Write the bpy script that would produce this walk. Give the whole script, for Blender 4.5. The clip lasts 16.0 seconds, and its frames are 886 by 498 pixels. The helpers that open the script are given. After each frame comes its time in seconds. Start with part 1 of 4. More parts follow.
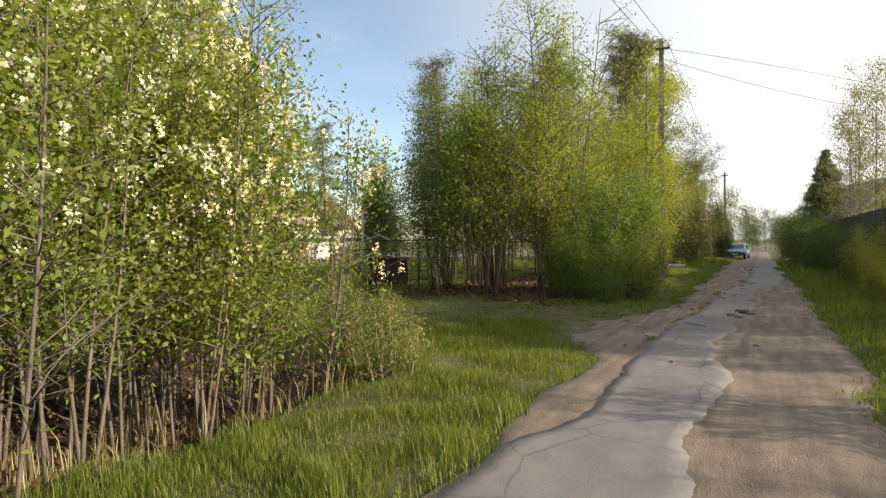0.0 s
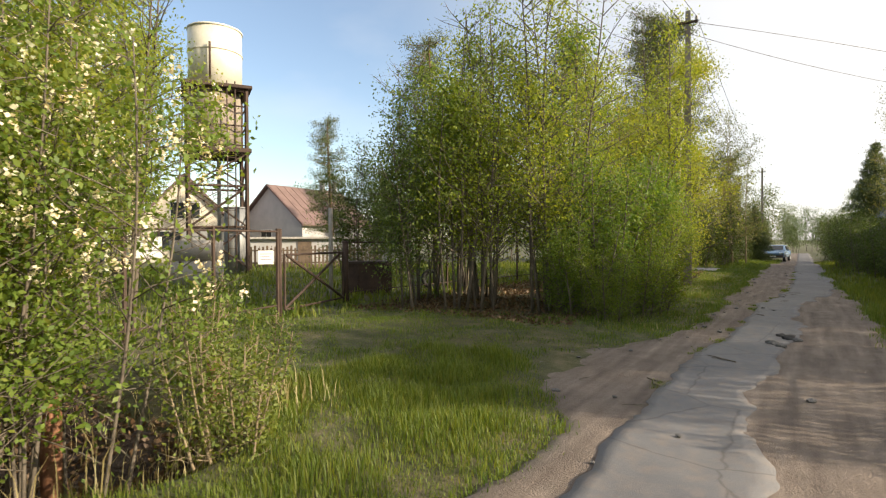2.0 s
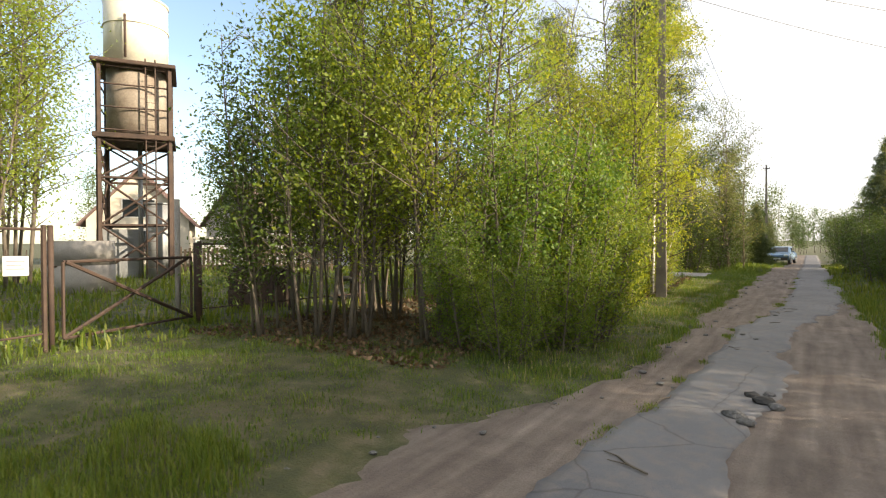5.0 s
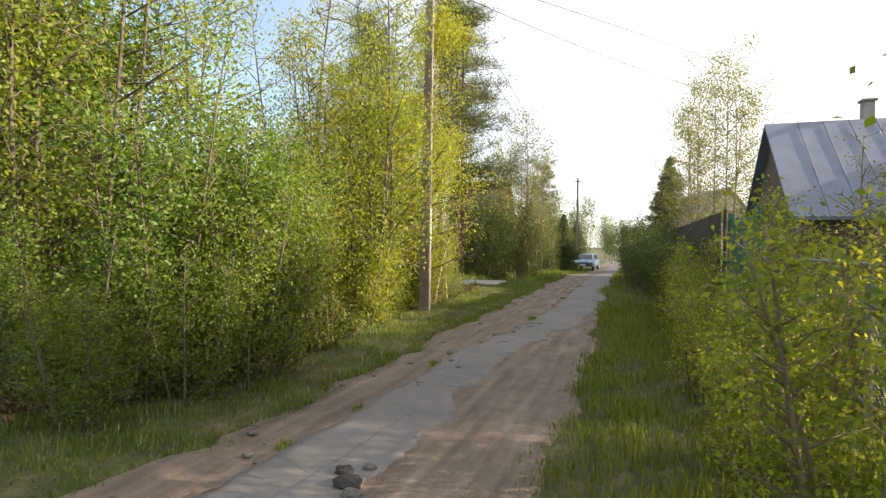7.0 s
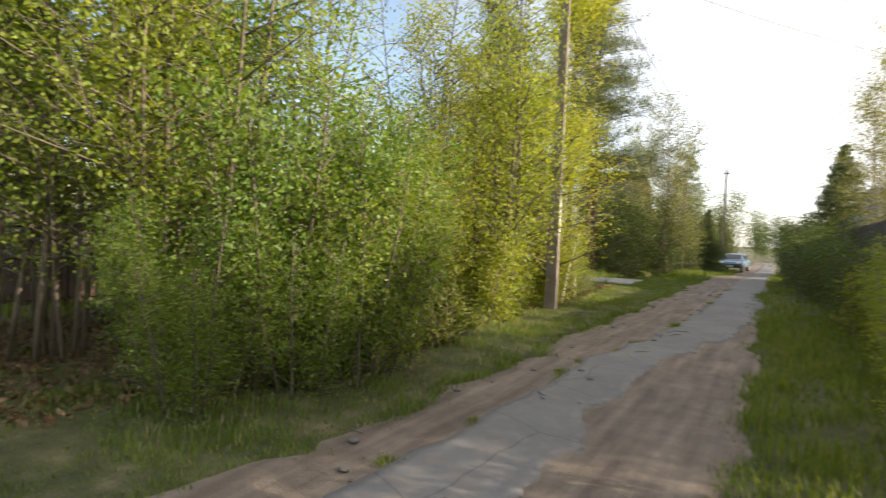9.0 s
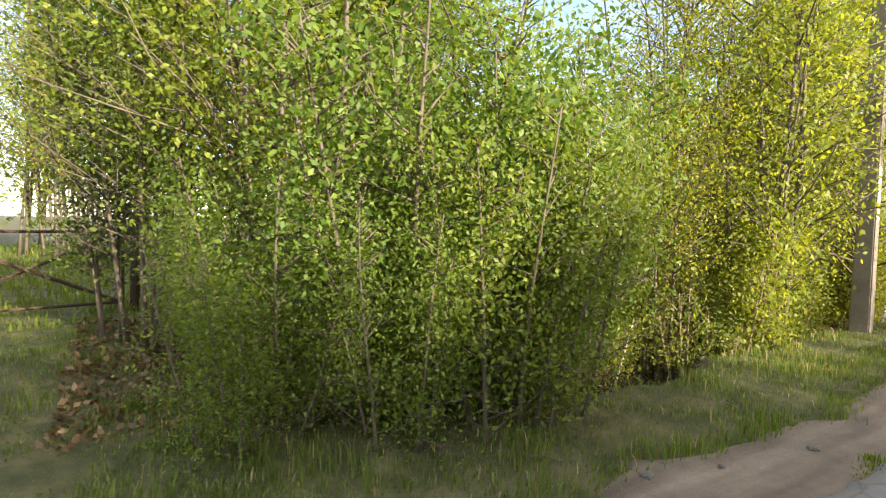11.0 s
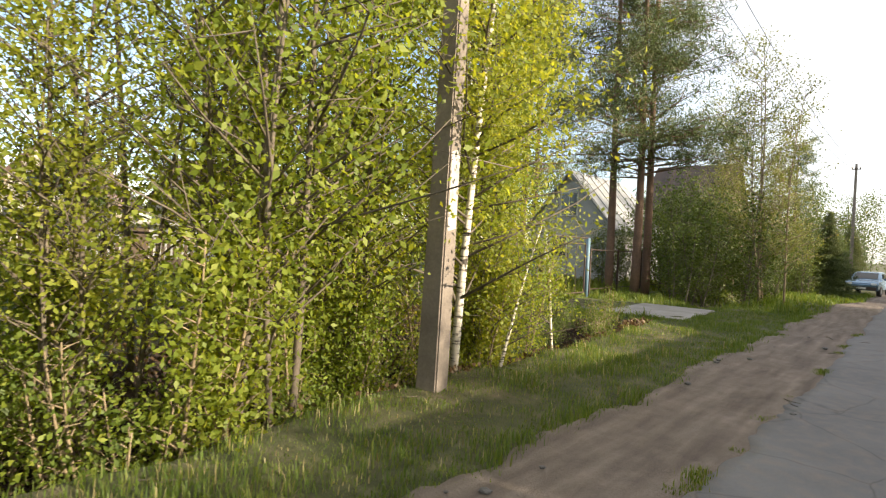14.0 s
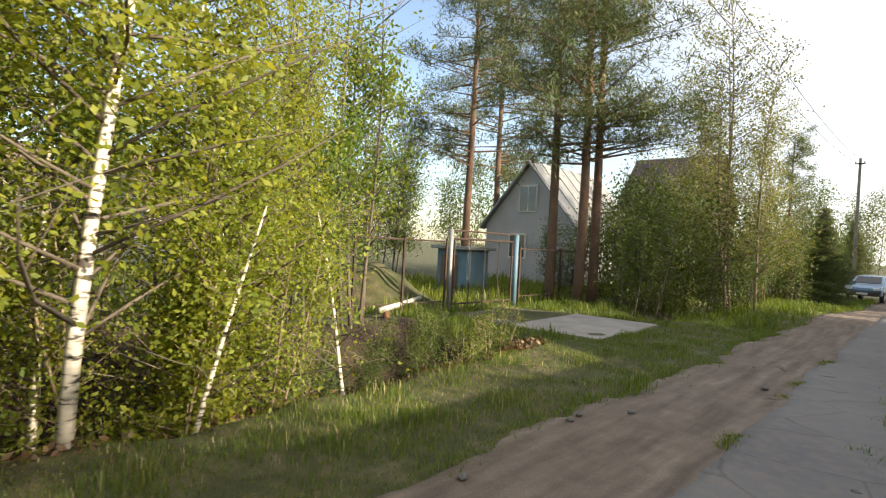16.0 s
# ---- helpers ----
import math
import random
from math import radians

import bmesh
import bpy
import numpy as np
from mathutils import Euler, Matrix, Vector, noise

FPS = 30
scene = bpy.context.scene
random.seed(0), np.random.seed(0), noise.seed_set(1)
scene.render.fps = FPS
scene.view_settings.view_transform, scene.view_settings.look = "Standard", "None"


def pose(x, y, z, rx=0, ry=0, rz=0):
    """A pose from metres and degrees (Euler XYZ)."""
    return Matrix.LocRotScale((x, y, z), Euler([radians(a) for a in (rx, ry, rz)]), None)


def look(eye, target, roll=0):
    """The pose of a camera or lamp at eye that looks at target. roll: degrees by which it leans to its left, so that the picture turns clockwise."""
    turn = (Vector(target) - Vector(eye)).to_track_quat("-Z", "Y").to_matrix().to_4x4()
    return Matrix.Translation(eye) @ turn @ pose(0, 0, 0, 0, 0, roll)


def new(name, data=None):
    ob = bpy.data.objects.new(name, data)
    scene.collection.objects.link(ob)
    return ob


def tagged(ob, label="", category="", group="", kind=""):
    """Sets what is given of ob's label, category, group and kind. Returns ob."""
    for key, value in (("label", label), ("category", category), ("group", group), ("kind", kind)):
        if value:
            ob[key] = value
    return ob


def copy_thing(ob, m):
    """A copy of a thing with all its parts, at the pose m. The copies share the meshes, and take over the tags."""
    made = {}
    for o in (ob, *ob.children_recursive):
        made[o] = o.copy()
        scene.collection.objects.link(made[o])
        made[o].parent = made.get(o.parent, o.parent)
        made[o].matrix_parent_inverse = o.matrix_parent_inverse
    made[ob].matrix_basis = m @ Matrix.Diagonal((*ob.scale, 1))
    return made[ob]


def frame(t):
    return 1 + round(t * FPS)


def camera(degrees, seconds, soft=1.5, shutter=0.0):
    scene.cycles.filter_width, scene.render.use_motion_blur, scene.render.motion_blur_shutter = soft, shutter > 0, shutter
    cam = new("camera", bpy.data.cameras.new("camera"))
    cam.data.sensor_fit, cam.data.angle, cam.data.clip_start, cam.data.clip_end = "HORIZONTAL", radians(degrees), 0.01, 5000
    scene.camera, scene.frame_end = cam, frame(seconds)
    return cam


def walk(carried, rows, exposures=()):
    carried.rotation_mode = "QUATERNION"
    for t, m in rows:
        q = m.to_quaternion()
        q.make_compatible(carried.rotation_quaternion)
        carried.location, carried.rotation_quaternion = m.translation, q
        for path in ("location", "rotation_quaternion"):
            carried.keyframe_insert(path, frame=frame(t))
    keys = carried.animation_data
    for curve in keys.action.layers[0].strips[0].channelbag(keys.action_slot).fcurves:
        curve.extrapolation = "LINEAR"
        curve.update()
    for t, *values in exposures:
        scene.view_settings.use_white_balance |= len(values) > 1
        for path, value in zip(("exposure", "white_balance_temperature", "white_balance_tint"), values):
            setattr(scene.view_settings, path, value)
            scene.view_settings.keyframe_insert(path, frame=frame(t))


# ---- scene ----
cam = camera(78.2, 16.0, soft=1.2, shutter=0.15)
PATH = [
    (0, (-0.774, 0.527, 1.518), (-1.782, 2.254, 1.489), -0.4),
    (0.5, (-0.774, 0.771, 1.611), (-1.798, 2.488, 1.583), -0.6),
    (1, (-0.891, 1.49, 1.618), (-1.957, 3.182, 1.582), -0.1),
    (1.5, (-0.914, 2.339, 1.592), (-1.99, 4.025, 1.561), -0.3),
    (2, (-0.918, 3.084, 1.57), (-2.015, 4.756, 1.541), -0.3),
    (2.5, (-0.819, 3.797, 1.597), (-1.917, 5.468, 1.566), -0.4),
    (3, (-0.837, 4.52, 1.549), (-1.951, 6.181, 1.521), -0.3),
    (3.2, (-0.836, 4.781, 1.588), (-1.955, 6.439, 1.561), -0.2),
    (5.3, (-0.621, 7.511, 1.584), (-1.738, 9.171, 1.556), -0.2),
    (5.5, (-0.517, 7.842, 1.585), (-1.612, 9.515, 1.559), -0.1),
    (6, (-0.19, 8.625, 1.588), (-1.23, 10.333, 1.568), -0.1),
    (6.5, (0.357, 9.227, 1.67), (-0.443, 11.06, 1.649), 0.4),
    (7, (0.783, 9.686, 1.716), (0.144, 11.581, 1.701), 0.7),
    (7.5, (1.095, 9.892, 1.766), (0.531, 11.811, 1.753), 1.0),
    (8, (1.184, 10.006, 1.775), (0.592, 11.916, 1.771), 1.7),
    (8.5, (0.817, 10.121, 1.742), (0.152, 12.007, 1.719), 2.7),
    (9, (0.467, 10.412, 1.696), (-0.584, 12.113, 1.642), 2.3),
    (9.2, (0.355, 10.548, 1.752), (-0.958, 12.055, 1.679), 1.6),
    (11.3, (-0.370, 13.120, 1.480), (-2.077, 14.163, 1.395), 1.4),
    (11.5, (-0.420, 13.450, 1.450), (-2.085, 14.557, 1.365), 1.5),
    (12, (-0.400, 14.380, 1.430), (-1.953, 15.640, 1.385), 2.1),
    (12.5, (-0.327, 15.369, 1.388), (-1.81, 16.71, 1.353), 2.9),
    (13, (-0.332, 16.309, 1.499), (-1.677, 17.789, 1.478), 2.9),
    (13.5, (-0.273, 17.301, 1.513), (-1.61, 18.788, 1.493), 2.9),
    (14, (-0.137, 18.263, 1.64), (-1.46, 19.762, 1.613), 2.8),
    (14.5, (-0.095, 19.272, 1.679), (-1.421, 20.769, 1.651), 3.0),
    (15, (0.022, 20.262, 1.709), (-1.307, 21.757, 1.681), 2.9),
    (15.5, (0.146, 21.315, 1.687), (-1.198, 22.795, 1.66), 3.0),
    (16, (0.172, 22.399, 1.692), (-1.176, 23.875, 1.666), 3.0),
]
walk(cam, [(t, look(eye, target, roll)) for t, eye, target, roll in PATH],
     exposures=[(t, e, 6800, 11) for t, e in ((0.0, 0.85), (3.0, 0.95), (6.0, 1.35), (9.0, 1.25), (11.5, 1.85), (12.5, 1.65), (13.2, 1.45), (14.0, 1.35), (16.0, 1.25))])

# ---- light ----
SUN_EL, SUN_AZ = 21.0, 14.0      # elevation; angle of the sun from +x towards +y
world = bpy.data.worlds.new("sky")
scene.world = world
world.use_nodes = True
wt = world.node_tree
bg = wt.nodes["Background"]
sky = wt.nodes.new("ShaderNodeTexSky")
sky.sky_type, sky.sun_disc = "NISHITA", False
sky.sun_elevation, sky.sun_rotation = radians(SUN_EL), radians(90 - SUN_AZ)
sky.air_density, sky.dust_density, sky.ozone_density = 1.0, 0.7, 1.2
# a thin veil of high cloud over the blue
veil = wt.nodes.new("ShaderNodeTexNoise")
veil.inputs["Scale"].default_value, veil.inputs["Detail"].default_value = 2.2, 6.0
veil_co = wt.nodes.new("ShaderNodeTexCoord")
veil_map = wt.nodes.new("ShaderNodeMapping")
veil_map.inputs["Scale"].default_value = (1.0, 1.0, 2.6)
veil_ramp = wt.nodes.new("ShaderNodeValToRGB")
veil_ramp.color_ramp.elements[0].position, veil_ramp.color_ramp.elements[0].color = 0.42, (0.04, 0.04, 0.04, 1)
veil_ramp.color_ramp.elements[1].position, veil_ramp.color_ramp.elements[1].color = 0.68, (0.28, 0.28, 0.28, 1)
veil_mix = wt.nodes.new("ShaderNodeMix")
veil_mix.data_type = "RGBA"
veil_mix.inputs["B"].default_value = (4.7, 4.7, 4.7, 1)
wt.links.new(veil_co.outputs["Generated"], veil_map.inputs["Vector"])
wt.links.new(veil_map.outputs[0], veil.inputs["Vector"])
wt.links.new(veil.outputs["Fac"], veil_ramp.inputs["Fac"])
# the haze thickens round the sun and leaves the far side of the sky blue
sunward = wt.nodes.new("ShaderNodeVectorMath")
sunward.operation = "DOT_PRODUCT"
sunward.inputs[1].default_value = (math.cos(radians(SUN_EL)) * math.cos(radians(SUN_AZ)), math.cos(radians(SUN_EL)) * math.sin(radians(SUN_AZ)), math.sin(radians(SUN_EL)))
haze = wt.nodes.new("ShaderNodeMapRange")
haze.interpolation_type = "SMOOTHSTEP"
haze.inputs["From Min"].default_value, haze.inputs["From Max"].default_value = -0.35, 0.42
haze.inputs["To Min"].default_value, haze.inputs["To Max"].default_value = 0.0, 0.92
cover = wt.nodes.new("ShaderNodeMath")
cover.operation = "MAXIMUM"
wt.links.new(veil_co.outputs["Generated"], sunward.inputs[0])
wt.links.new(sunward.outputs["Value"], haze.inputs["Value"])
wt.links.new(haze.outputs["Result"], cover.inputs[0])
wt.links.new(veil_ramp.outputs["Color"], cover.inputs[1])
wt.links.new(cover.outputs[0], veil_mix.inputs["Factor"])
wt.links.new(sky.outputs[0], veil_mix.inputs["A"])
wt.links.new(veil_mix.outputs["Result"], bg.inputs["Color"])
bg.inputs["Strength"].default_value = 0.13
sun = new("sun", bpy.data.lights.new("sun", "SUN"))
sun.data.energy, sun.data.angle, sun.data.color = 4.9, radians(0.55), (1.0, 0.86, 0.66)
_d = Vector((math.cos(radians(SUN_EL)) * math.cos(radians(SUN_AZ)), math.cos(radians(SUN_EL)) * math.sin(radians(SUN_AZ)), math.sin(radians(SUN_EL))))
sun.matrix_world = look(_d * 60, (0, 0, 0))


# ---- materials ----
def mat(name, build, rough=0.8, metal=0.0):
    m = bpy.data.materials.new(name)
    m.use_nodes = True
    nt = m.node_tree
    b = nt.nodes["Principled BSDF"]
    b.inputs["Roughness"].default_value, b.inputs["Metallic"].default_value = rough, metal
    build(nt, b)
    return m


def nd(nt, kind, **props):
    n = nt.nodes.new(kind)
    for k, v in props.items():
        n.inputs[k.replace("_", " ")].default_value = v
    return n


def noise_of(nt, scale, detail=6.0, co="Object", rough=0.6):
    tc = nt.nodes.new("ShaderNodeTexCoord")
    n = nd(nt, "ShaderNodeTexNoise", Scale=scale, Detail=detail, Roughness=rough)
    nt.links.new(tc.outputs[co], n.inputs["Vector"])
    return n.outputs["Fac"]


def ramp(nt, fac, stops):
    r = nt.nodes.new("ShaderNodeValToRGB")
    e = r.color_ramp.elements
    while len(e) < len(stops):
        e.new(0.5)
    for el, (p, c) in zip(e, stops):
        el.position, el.color = p, (*c, 1)
    nt.links.new(fac, r.inputs["Fac"])
    return r.outputs["Color"]


def mix(nt, fac, a, b, mode="MIX"):
    m = nt.nodes.new("ShaderNodeMix")
    m.data_type, m.blend_type = "RGBA", mode
    for sock, v in ((m.inputs["Factor"], fac), (m.inputs["A"], a), (m.inputs["B"], b)):
        if hasattr(v, "is_linked"):
            nt.links.new(v, sock)
        else:
            sock.default_value = v if isinstance(v, (int, float)) else (*v, 1)
    return m.outputs["Result"]


def bump(nt, b, fac, strength, dist=0.02):
    n = nd(nt, "ShaderNodeBump", Strength=strength, Distance=dist)
    nt.links.new(fac, n.inputs["Height"])
    nt.links.new(n.outputs["Normal"], b.inputs["Normal"])


def two_tone(c1, c2, scale, fine=40.0, amount=0.35, bumps=0.4, dist=0.01):
    """Colour between c1 and c2 in large patches, with fine grain and relief."""
    def build(nt, b):
        big, small = noise_of(nt, scale), noise_of(nt, fine)
        base = ramp(nt, big, [(0.3, c1), (0.7, c2)])
        grain = ramp(nt, small, [(0.25, (0.35, 0.35, 0.35)), (0.75, (1, 1, 1))])
        nt.links.new(mix(nt, amount, base, grain, "MULTIPLY"), b.inputs["Base Color"])
        bump(nt, b, small, bumps, dist)
    return build


def leafy(c1, c2, c3, trans=0.45):
    """Thin leaves: colour varies from leaf to leaf, and light passes through."""
    def build(nt, b):
        g = nt.nodes.new("ShaderNodeNewGeometry")
        oi = nt.nodes.new("ShaderNodeObjectInfo")
        col = ramp(nt, g.outputs["Random Per Island"], [(0.0, c1), (0.55, c2), (1.0, c3)])
        tint = ramp(nt, oi.outputs["Random"], [(0.0, (0.8, 0.9, 0.8)), (1.0, (1.12, 1.0, 0.85))])
        col = mix(nt, 1.0, col, tint, "MULTIPLY")
        nt.links.new(col, b.inputs["Base Color"])
        b.inputs["Roughness"].default_value = 0.55
        tr = nt.nodes.new("ShaderNodeBsdfTranslucent")
        warm = mix(nt, 1.0, col, (1.55, 1.35, 0.6), "MULTIPLY")
        nt.links.new(warm, tr.inputs["Color"])
        ms = nt.nodes.new("ShaderNodeMixShader")
        ms.inputs[0].default_value = trans
        nt.links.new(b.outputs[0], ms.inputs[1])
        nt.links.new(tr.outputs[0], ms.inputs[2])
        nt.links.new(ms.outputs[0], nt.nodes["Material Output"].inputs["Surface"])
    return build


LEAF_YELLOW = mat("leaf_yellow_green", leafy((0.15, 0.215, 0.035), (0.25, 0.32, 0.05), (0.34, 0.39, 0.075), 0.58))
LEAF_CHERRY = mat("leaf_cherry", leafy((0.11, 0.17, 0.03), (0.19, 0.255, 0.045), (0.27, 0.32, 0.07), 0.5))
LEAF_GREEN = mat("leaf_fresh_green", leafy((0.085, 0.16, 0.025), (0.145, 0.225, 0.035), (0.215, 0.285, 0.05), 0.48))
LEAF_DARK = mat("leaf_deep_green", leafy((0.05, 0.09, 0.02), (0.08, 0.13, 0.025), (0.12, 0.17, 0.03), 0.35))
LEAF_OLIVE = mat("leaf_olive", leafy((0.085, 0.13, 0.025), (0.13, 0.19, 0.035), (0.20, 0.25, 0.055), 0.45))
BUD = mat("bud_green", leafy((0.15, 0.19, 0.06), (0.21, 0.25, 0.09), (0.27, 0.29, 0.11), 0.4))
NEEDLE = mat("pine_needles", leafy((0.06, 0.09, 0.035), (0.10, 0.135, 0.05), (0.15, 0.18, 0.07), 0.25))
BLOSSOM = mat("white_blossom", leafy((0.72, 0.72, 0.62), (0.80, 0.80, 0.74), (0.84, 0.84, 0.80), 0.35))
GRASS = mat("grass_blades", leafy((0.08, 0.14, 0.022), (0.135, 0.20, 0.03), (0.21, 0.24, 0.055), 0.45))
GRASS_DRY = mat("dry_stalks", leafy((0.28, 0.22, 0.11), (0.38, 0.31, 0.17), (0.46, 0.40, 0.25), 0.25))
LITTER = mat("dry_leaf_litter", leafy((0.07, 0.04, 0.022), (0.13, 0.075, 0.042), (0.24, 0.16, 0.10), 0.15))
BARK_GREY = mat("bark_grey_brown", two_tone((0.10, 0.08, 0.06), (0.19, 0.16, 0.12), 3, 30, 0.6, 0.6))
BARK_TAN = mat("bark_tan", two_tone((0.20, 0.15, 0.09), (0.34, 0.27, 0.17), 3, 30, 0.5, 0.5))
BARK_PINE = mat("bark_pine", two_tone((0.11, 0.07, 0.05), (0.24, 0.14, 0.085), 1.2, 22, 0.6, 0.9, 0.03))


def birch_bark(nt, b):
    tc = nt.nodes.new("ShaderNodeTexCoord")
    mp = nt.nodes.new("ShaderNodeMapping")
    mp.inputs["Scale"].default_value = (3, 3, 14)
    nt.links.new(tc.outputs["Object"], mp.inputs["Vector"])
    n = nd(nt, "ShaderNodeTexNoise", Scale=1.6, Detail=5.0)
    nt.links.new(mp.outputs[0], n.inputs["Vector"])
    nt.links.new(ramp(nt, n.outputs["Fac"], [(0.40, (0.07, 0.06, 0.05)), (0.47, (0.62, 0.56, 0.47)), (0.8, (0.78, 0.74, 0.66))]), b.inputs["Base Color"])
    bump(nt, b, n.outputs["Fac"], 0.3, 0.005)


BARK_BIRCH = mat("bark_birch", birch_bark, 0.7)


def soil(nt, b):
    big, mid, fine = noise_of(nt, 0.35), noise_of(nt, 3.0), noise_of(nt, 45.0)
    base = ramp(nt, mid, [(0.3, (0.045, 0.05, 0.022)), (0.5, (0.085, 0.085, 0.036)), (0.68, (0.16, 0.13, 0.085))])
    dry = ramp(nt, big, [(0.4, (0.85, 1.0, 0.8)), (0.7, (1.25, 1.1, 1.0))])
    col = mix(nt, 0.8, base, dry, "MULTIPLY")
    col = mix(nt, 0.5, col, ramp(nt, fine, [(0.2, (0.3, 0.3, 0.3)), (0.8, (1.2, 1.2, 1.2))]), "MULTIPLY")
    nt.links.new(col, b.inputs["Base Color"])
    bump(nt, b, fine, 0.8, 0.03)


GROUND = mat("turf_and_soil", soil, 0.95)


def dirt(nt, b):
    big, mid, fine = noise_of(nt, 0.5), noise_of(nt, 4.0), noise_of(nt, 60.0)
    tc = nt.nodes.new("ShaderNodeTexCoord")
    mp = nt.nodes.new("ShaderNodeMapping")
    mp.inputs["Scale"].default_value = (5, 0.5, 1)
    nt.links.new(tc.outputs["Object"], mp.inputs["Vector"])
    tracks = nd(nt, "ShaderNodeTexNoise", Scale=1.3, Detail=5.0)
    nt.links.new(mp.outputs[0], tracks.inputs["Vector"])
    base = ramp(nt, tracks.outputs["Fac"], [(0.3, (0.138, 0.11, 0.092)), (0.55, (0.215, 0.178, 0.15)), (0.75, (0.29, 0.25, 0.212))])
    col = mix(nt, 0.6, base, ramp(nt, mid, [(0.3, (0.62, 0.58, 0.55)), (0.65, (1.05, 1.0, 0.97))]), "MULTIPLY")
    col = mix(nt, 0.35, col, ramp(nt, fine, [(0.25, (0.35, 0.35, 0.35)), (0.7, (1.15, 1.15, 1.15))]), "MULTIPLY")
    nt.links.new(mix(nt, 0.4, col, ramp(nt, big, [(0.35, (0.8, 0.8, 0.8)), (0.65, (1.1, 1.08, 1.05))]), "MULTIPLY"), b.inputs["Base Color"])
    h = nt.nodes.new("ShaderNodeMath")
    h.operation = "ADD"
    nt.links.new(mid, h.inputs[0])
    nt.links.new(fine, h.inputs[1])
    bump(nt, b, h.outputs[0], 0.7, 0.03)


DIRT = mat("packed_sandy_dirt", dirt, 0.95)


def tar(nt, b):
    big, mid, fine = noise_of(nt, 0.7), noise_of(nt, 7.0), noise_of(nt, 130.0)
    base = ramp(nt, big, [(0.3, (0.13, 0.13, 0.138)), (0.7, (0.185, 0.183, 0.186))])
    sand = ramp(nt, mid, [(0.45, (0.0, 0.0, 0.0)), (0.72, (0.7, 0.7, 0.7))])
    col = mix(nt, sand, base, (0.225, 0.19, 0.165))
    vt = nd(nt, "ShaderNodeTexVoronoi", Scale=0.9)
    vt.feature = "DISTANCE_TO_EDGE"
    tc = nt.nodes.new("ShaderNodeTexCoord")
    wob = nd(nt, "ShaderNodeTexNoise", Scale=3.0, Detail=4.0)
    nt.links.new(tc.outputs["Object"], wob.inputs["Vector"])
    nt.links.new(mix(nt, 0.12, tc.outputs["Object"], wob.outputs["Color"]), vt.inputs["Vector"])
    crack = ramp(nt, vt.outputs["Distance"], [(0.0, (0.45, 0.42, 0.4)), (0.012, (1, 1, 1))])
    col = mix(nt, 0.6, col, crack, "MULTIPLY")
    col = mix(nt, 0.4, col, ramp(nt, fine, [(0.3, (0.4, 0.4, 0.4)), (0.7, (1.15, 1.15, 1.15))]), "MULTIPLY")
    nt.links.new(col, b.inputs["Base Color"])
    bump(nt, b, fine, 0.5, 0.008)


ASPHALT = mat("worn_asphalt", tar, 0.85)
CONCRETE = mat("weathered_concrete", two_tone((0.27, 0.25, 0.23), (0.42, 0.40, 0.37), 1.5, 35, 0.45, 0.5))
POLE_WOOD = mat("grey_pole", two_tone((0.16, 0.135, 0.115), (0.28, 0.24, 0.20), 2.0, 26, 0.5, 0.5))
PALE_PAINT = mat("pale_whitewash", two_tone((0.36, 0.33, 0.29), (0.70, 0.68, 0.64), 7, 30, 0.6, 0.3))
TANK = mat("cream_painted_steel", two_tone((0.66, 0.62, 0.50), (0.80, 0.77, 0.66), 0.9, 12, 0.25, 0.1), 0.5)
RUST = mat("rusty_steel", two_tone((0.05, 0.035, 0.03), (0.11, 0.07, 0.05), 2.5, 30, 0.5, 0.4), 0.8, 0.2)
RUSTY_TANK = mat("rust_streaked_steel", two_tone((0.22, 0.17, 0.13), (0.44, 0.39, 0.32), 1.2, 14, 0.6, 0.2), 0.75)
GREY_STEEL = mat("grey_steel", two_tone((0.25, 0.26, 0.27), (0.38, 0.39, 0.39), 1.5, 20, 0.4, 0.2), 0.6, 0.3)
BLUE_PAINT = mat("faded_blue_paint", two_tone((0.10, 0.19, 0.27), (0.17, 0.28, 0.36), 3, 25, 0.4, 0.2), 0.6)
WHITE_SIGN = mat("white_sign_board", two_tone((0.74, 0.74, 0.72), (0.82, 0.82, 0.80), 3, 30, 0.15, 0.05), 0.5)
INK = mat("faded_ink", two_tone((0.28, 0.28, 0.30), (0.36, 0.36, 0.38), 3, 30, 0.2, 0.0), 0.7)
FENCE_DARK = mat("dark_brown_sheet", two_tone((0.05, 0.035, 0.03), (0.085, 0.06, 0.05), 2, 30, 0.3, 0.1), 0.6)
WIRE = mat("cable_black", two_tone((0.02, 0.02, 0.022), (0.04, 0.04, 0.04), 3, 20, 0.2, 0.0), 0.6)
WALL_GREY = mat("grey_plaster", two_tone((0.44, 0.44, 0.44), (0.56, 0.55, 0.54), 1.0, 25, 0.25, 0.2))
WALL_CREAM = mat("cream_plaster", two_tone((0.58, 0.52, 0.42), (0.70, 0.64, 0.53), 1.0, 25, 0.25, 0.2))
WALL_WHITE = mat("white_siding", two_tone((0.70, 0.69, 0.66), (0.80, 0.79, 0.76), 1.0, 25, 0.2, 0.1))
WALL_BROWN = mat("brown_boards", two_tone((0.12, 0.085, 0.06), (0.22, 0.16, 0.11), 2.0, 25, 0.4, 0.3))
ROOF_BROWN = mat("brown_roof", two_tone((0.15, 0.095, 0.085), (0.24, 0.16, 0.14), 1.5, 20, 0.4, 0.2), 0.7)
ROOF_BLUE = mat("blue_grey_roof", two_tone((0.15, 0.17, 0.23), (0.22, 0.24, 0.31), 1.0, 20, 0.3, 0.2), 0.6)
